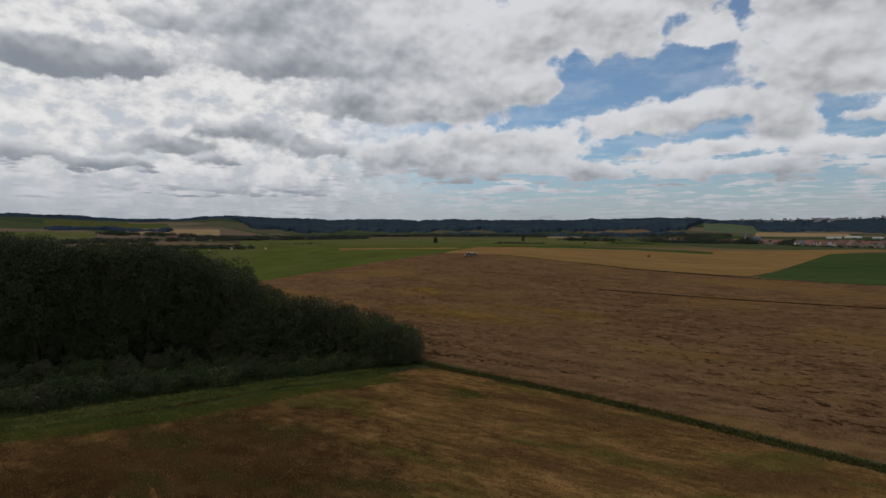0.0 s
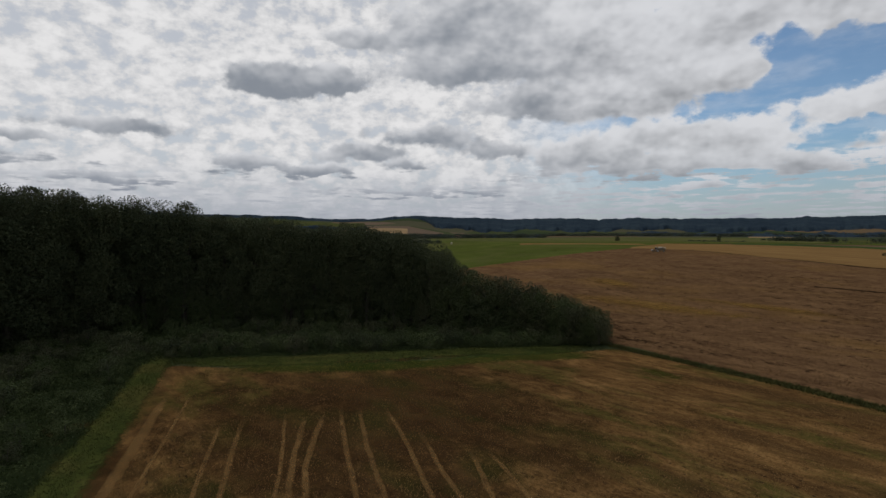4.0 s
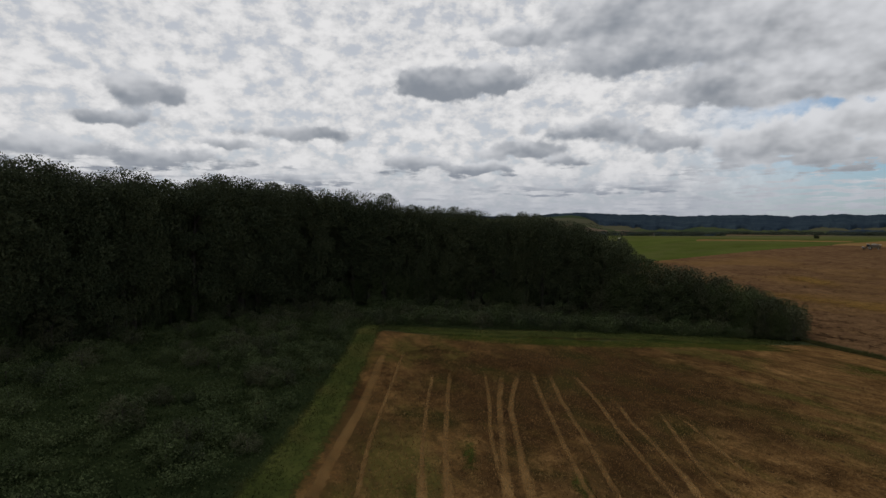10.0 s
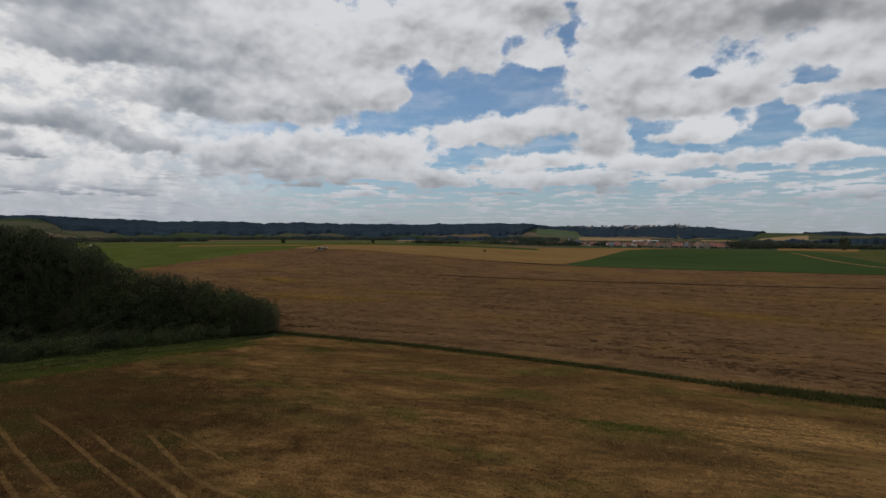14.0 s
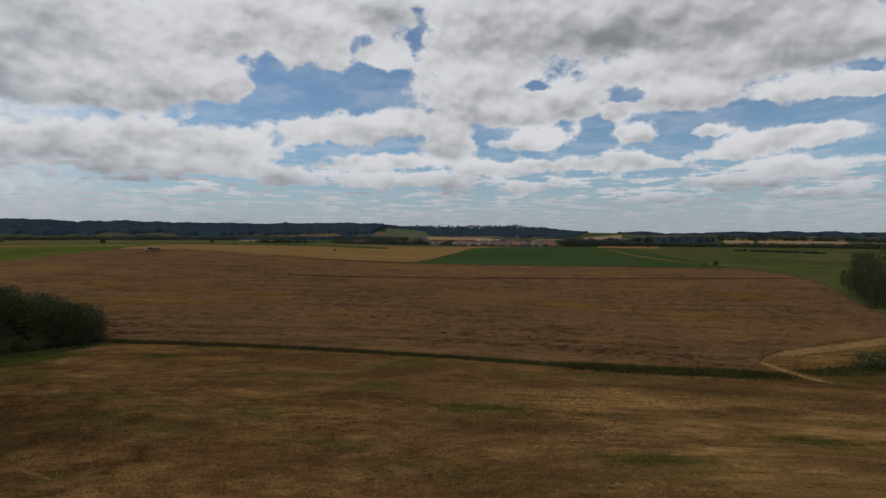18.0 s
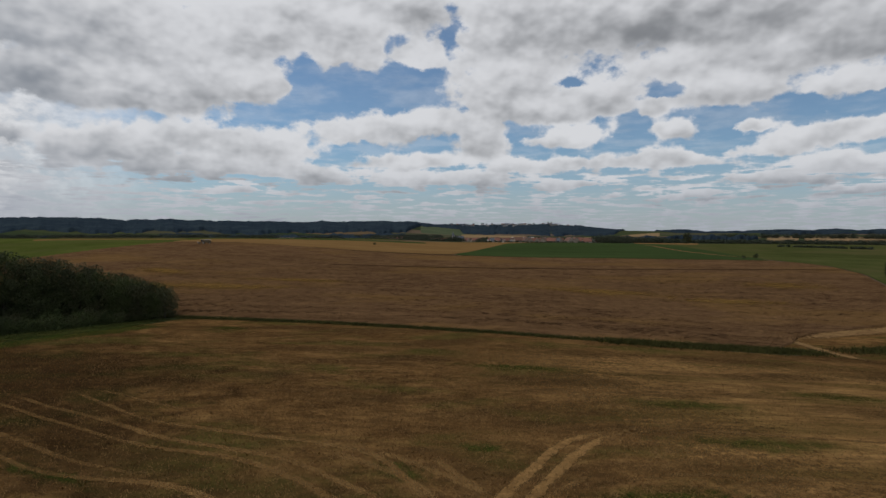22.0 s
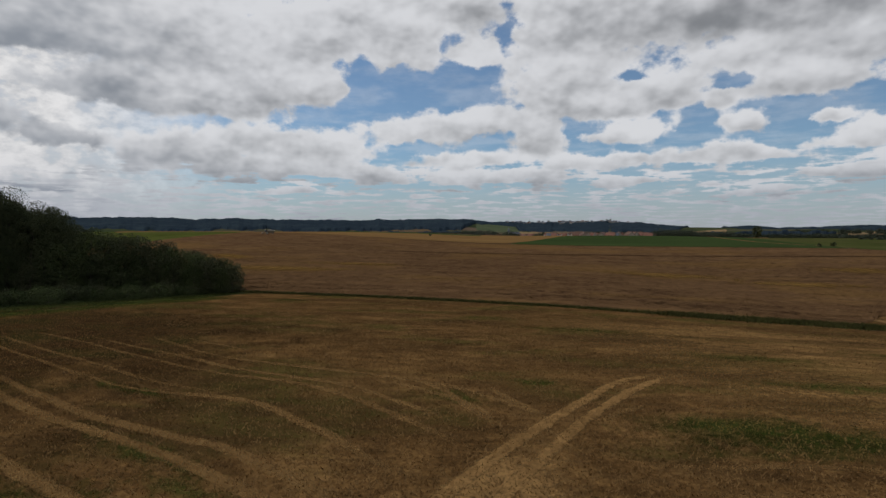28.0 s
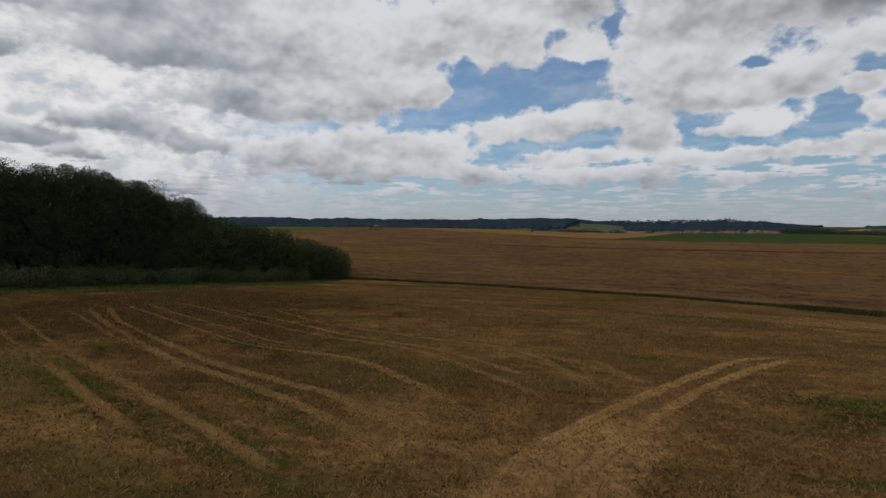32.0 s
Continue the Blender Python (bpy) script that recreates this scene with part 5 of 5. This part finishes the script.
# church with a spire
church = new("church")
part("nave", box(-11, 11, -4.5, 4.5, -1, 7), wall_mats[2], church)
part("roof", gable(22, 9, 7, 5, 0.4), roof_mats[2], church)
part("tower", box(-16, -11, -2.6, 2.6, -1, 13), wall_mats[1], church)
b = bmesh.new()
bmesh.ops.create_cone(b, segments=8, radius1=3.4, radius2=0.1, depth=9, cap_ends=True, matrix=Matrix.Translation((-13.5, 0, 17.5)))
part("spire", b, roof_mats[2], church)
x, y = at(-0.6, 1180)
church.location, church.rotation_euler = (x, y, ground_z(x, y)), (0, 0, 0.4)
tagged(church, "pale stone village church with slate spire", "church")

# long pale sheds beyond the village
for turn, dist, w, spin in ((5.4, 1900, 40, 0.1), (6.7, 1950, 46, 0.15), (8.3, 1850, 28, -0.1), (37.9, 1350, 9, 0.2)):
    sh = new("shed")
    part("wall", box(-w / 2, w / 2, -12, 12, -1, 7), shed_mat, sh)
    part("roof", gable(w, 24, 7, 2.5, 0.5), shed_mat, sh)
    part("door", box(-3, 3, -12.1, -11.9, 0, 5), roof_mats[2], sh)
    x, y = at(turn, dist)
    sh.location, sh.rotation_euler = (x, y, ground_z(x, y)), (0, 0, spin)
    sh.scale = (1, 0.5, 0.6) if w < 20 else (0.8, 0.8, 0.5)
    tagged(sh, "long pale sheet-metal farm shed", "shed", "sheds beyond the village")

# the town on the hill
tr = np.random.default_rng(8)
for k in range(64):
    turn = -1.5 + 13.5 * tr.uniform(0, 1)
    tone = int(tr.integers(3))
    w, d, hh = tr.uniform(10, 24), tr.uniform(9, 14), tr.uniform(6, 11)
    x, y = at(turn, 4045 - (tr.uniform(0, 620) if turn < 5.5 else 0))
    o = new("town_house")
    part("wall", box(-w / 2, w / 2, -d / 2, d / 2, -6, hh), wall_mats[tone], o)
    part("roof", gable(w, d, hh, 5, 0.5), roof_mats[2 if tr.uniform() < 0.7 else 1], o)
    o.location, o.rotation_euler = (x, y, ground_z(x, y) + 8), (0, 0, tr.uniform(-0.4, 0.4) - radians(turn))
    tagged(o, "stone town house with slate roof on the hilltop", "house", "houses of the hill town")
cath = new("cathedral")
part("nave", box(-30, 30, -10, 10, -6, 18), wall_mats[2], cath)
part("roof", gable(60, 20, 18, 9, 0.5), roof_mats[2], cath)
for sx in (-27, 22):
    for sy in (-8, 8):
        part("tower", box(sx - 4.5, sx + 4.5, sy - 4.5, sy + 4.5, -6, 36), wall_mats[2], cath)
x, y = at(8.9, 4070)
cath.location, cath.rotation_euler = (x, y, ground_z(x, y) + 8), (0, 0, -0.5)
cath.scale = (0.55, 0.55, 0.7)
tagged(cath, "grey stone cathedral with square towers on the hill", "cathedral")

# ---- round bales on the meadow ----


def bale(x, y, turn):
    """A round straw bale lying on its side, with a wound skin and coiled ends."""
    base = new("round_bale")
    b = bmesh.new()
    bmesh.ops.create_cone(b, segments=28, radius1=0.85, radius2=0.85, depth=1.4, cap_ends=True, matrix=Matrix.Translation((0, 0, 0.8)) @ Matrix.Rotation(math.pi / 2, 4, "X"))
    bmesh.ops.bevel(b, geom=[e for e in b.edges if abs(e.verts[0].co.y - e.verts[1].co.y) < 0.01], offset=0.12, segments=2, affect="EDGES")
    part("skin", b, bale_mat, base)
    for side in (-1, 1):
        b = bmesh.new()
        for k, rad in enumerate((0.62, 0.42, 0.22)):
            bmesh.ops.create_cone(b, segments=20, radius1=rad, radius2=rad - 0.05, depth=0.03, cap_ends=True, matrix=Matrix.Translation((0, side * (0.705 + 0.012 * k), 0.8)) @ Matrix.Rotation(-side * math.pi / 2, 4, "X"))
        part("coiled_end", b, straw_mat, base)
    base.location, base.rotation_euler = (x, y, ground_z(x, y) + 0.2), (0, 0, turn)
    return tagged(base, "pale round straw bale lying on the meadow", "bale", "bales on the meadow")


bale_mat = painted("pale bale wrap", (0.50, 0.46, 0.34), 0.7, wear=0.3, size=0.5)
for x, y, turn in ((-286.5, 233.8, 0.3), (-292, 239.5, 1.1), (-283, 231, 2.0), (-309.7, 241.5, 0.7), (-391.6, 307.3, 1.5), (-386, 324, 0.2), (-346.2, 324.8, 2.4)):
    bale(x, y, turn)

# ---- combine harvester on the crest ----
hull_mat = painted("dusty olive machine paint", (0.11, 0.085, 0.05), 0.6)
cream_mat = painted("cream machine paint", (0.50, 0.47, 0.40), 0.5)
dark_mat = painted("black rubber", (0.025, 0.024, 0.022), 0.9)
steel_mat = painted("worn steel", (0.30, 0.29, 0.27), 0.5, 0.6)


def wheel(name, parent, x, y, radius, wide):
    def ringed(r, w):
        b = bmesh.new()
        bmesh.ops.create_cone(b, segments=24, radius1=r, radius2=r, depth=w, cap_ends=True, matrix=Matrix.Translation((x, y, radius)) @ Matrix.Rotation(math.pi / 2, 4, "X"))
        bmesh.ops.bevel(b, geom=[e for e in b.edges if e.calc_length() < r * 0.4], offset=r * 0.12, segments=2, affect="EDGES")
        return b
    tyre = part("wheel", ringed(radius, wide), dark_mat, parent, "black lugged tyre")
    part("rim", ringed(radius * 0.55, wide + 0.06), cream_mat, tyre, "cream steel rim")


combine = new("combine_harvester")
part("body", box(-3.2, 2.2, -1.5, 1.5, 1.15, 3.1, 0.18), hull_mat, combine, "dusty olive sheet-metal body")
part("grain_tank", box(-1.8, 1.3, -1.4, 1.4, 3.1, 3.75, 0.12), cream_mat, combine, "cream grain tank")
part("straw_hood", box(-4.4, -3.1, -1.2, 1.2, 1.0, 2.6, 0.25), hull_mat, combine)
part("engine_cover", box(-3.1, -1.8, -1.3, 1.3, 3.1, 3.6, 0.1), steel_mat, combine)
cab = part("cab", box(2.2, 3.9, -1.05, 1.05, 1.9, 3.4, 0.1), glass_mat, combine, "glazed driver's cab")
part("cab_roof", box(2.0, 4.1, -1.2, 1.2, 3.4, 3.65, 0.08), cream_mat, cab)
part("feeder", box(3.4, 5.0, -0.7, 0.7, 0.7, 1.7, 0.1), hull_mat, combine)
header = part("header", box(4.9, 6.0, -3.3, 3.3, 0.35, 1.35, 0.1), hull_mat, combine, "wide dusty cutting header")
b = bmesh.new()
bmesh.ops.create_cone(b, segments=6, radius1=0.55, radius2=0.55, depth=6.3, cap_ends=True, matrix=Matrix.Translation((6.15, 0, 1.35)) @ Matrix.Rotation(math.pi / 2, 4, "X"))
part("reel", b, steel_mat, header, "bladed reel")
b = bmesh.new()
bmesh.ops.create_cone(b, segments=12, radius1=0.2, radius2=0.2, depth=5.0, cap_ends=True, matrix=Matrix.Translation((-2.4, -1.6, 3.3)) @ Matrix.Rotation(math.pi / 2 - 0.1, 4, "Y"))
part("unloading_auger", b, cream_mat, combine)
for y in (-1.35, 1.35):
    wheel("wheel", combine, 1.7, y, 0.95, 0.75)
    wheel("wheel", combine, -2.9, y, 0.6, 0.45)
part("ladder", box(2.3, 2.8, 1.1, 1.2, 0.6, 2.0, 0.02), steel_mat, combine)
x, y = at(-26.4, 335)
combine.location, combine.rotation_euler = (x, y, ground_z(x, y) + 0.25), (0, 0, radians(206))
combine.scale = (0.66, 0.66, 0.74)
tagged(combine, "dusty olive and cream combine harvester working on the crest", "combine harvester")
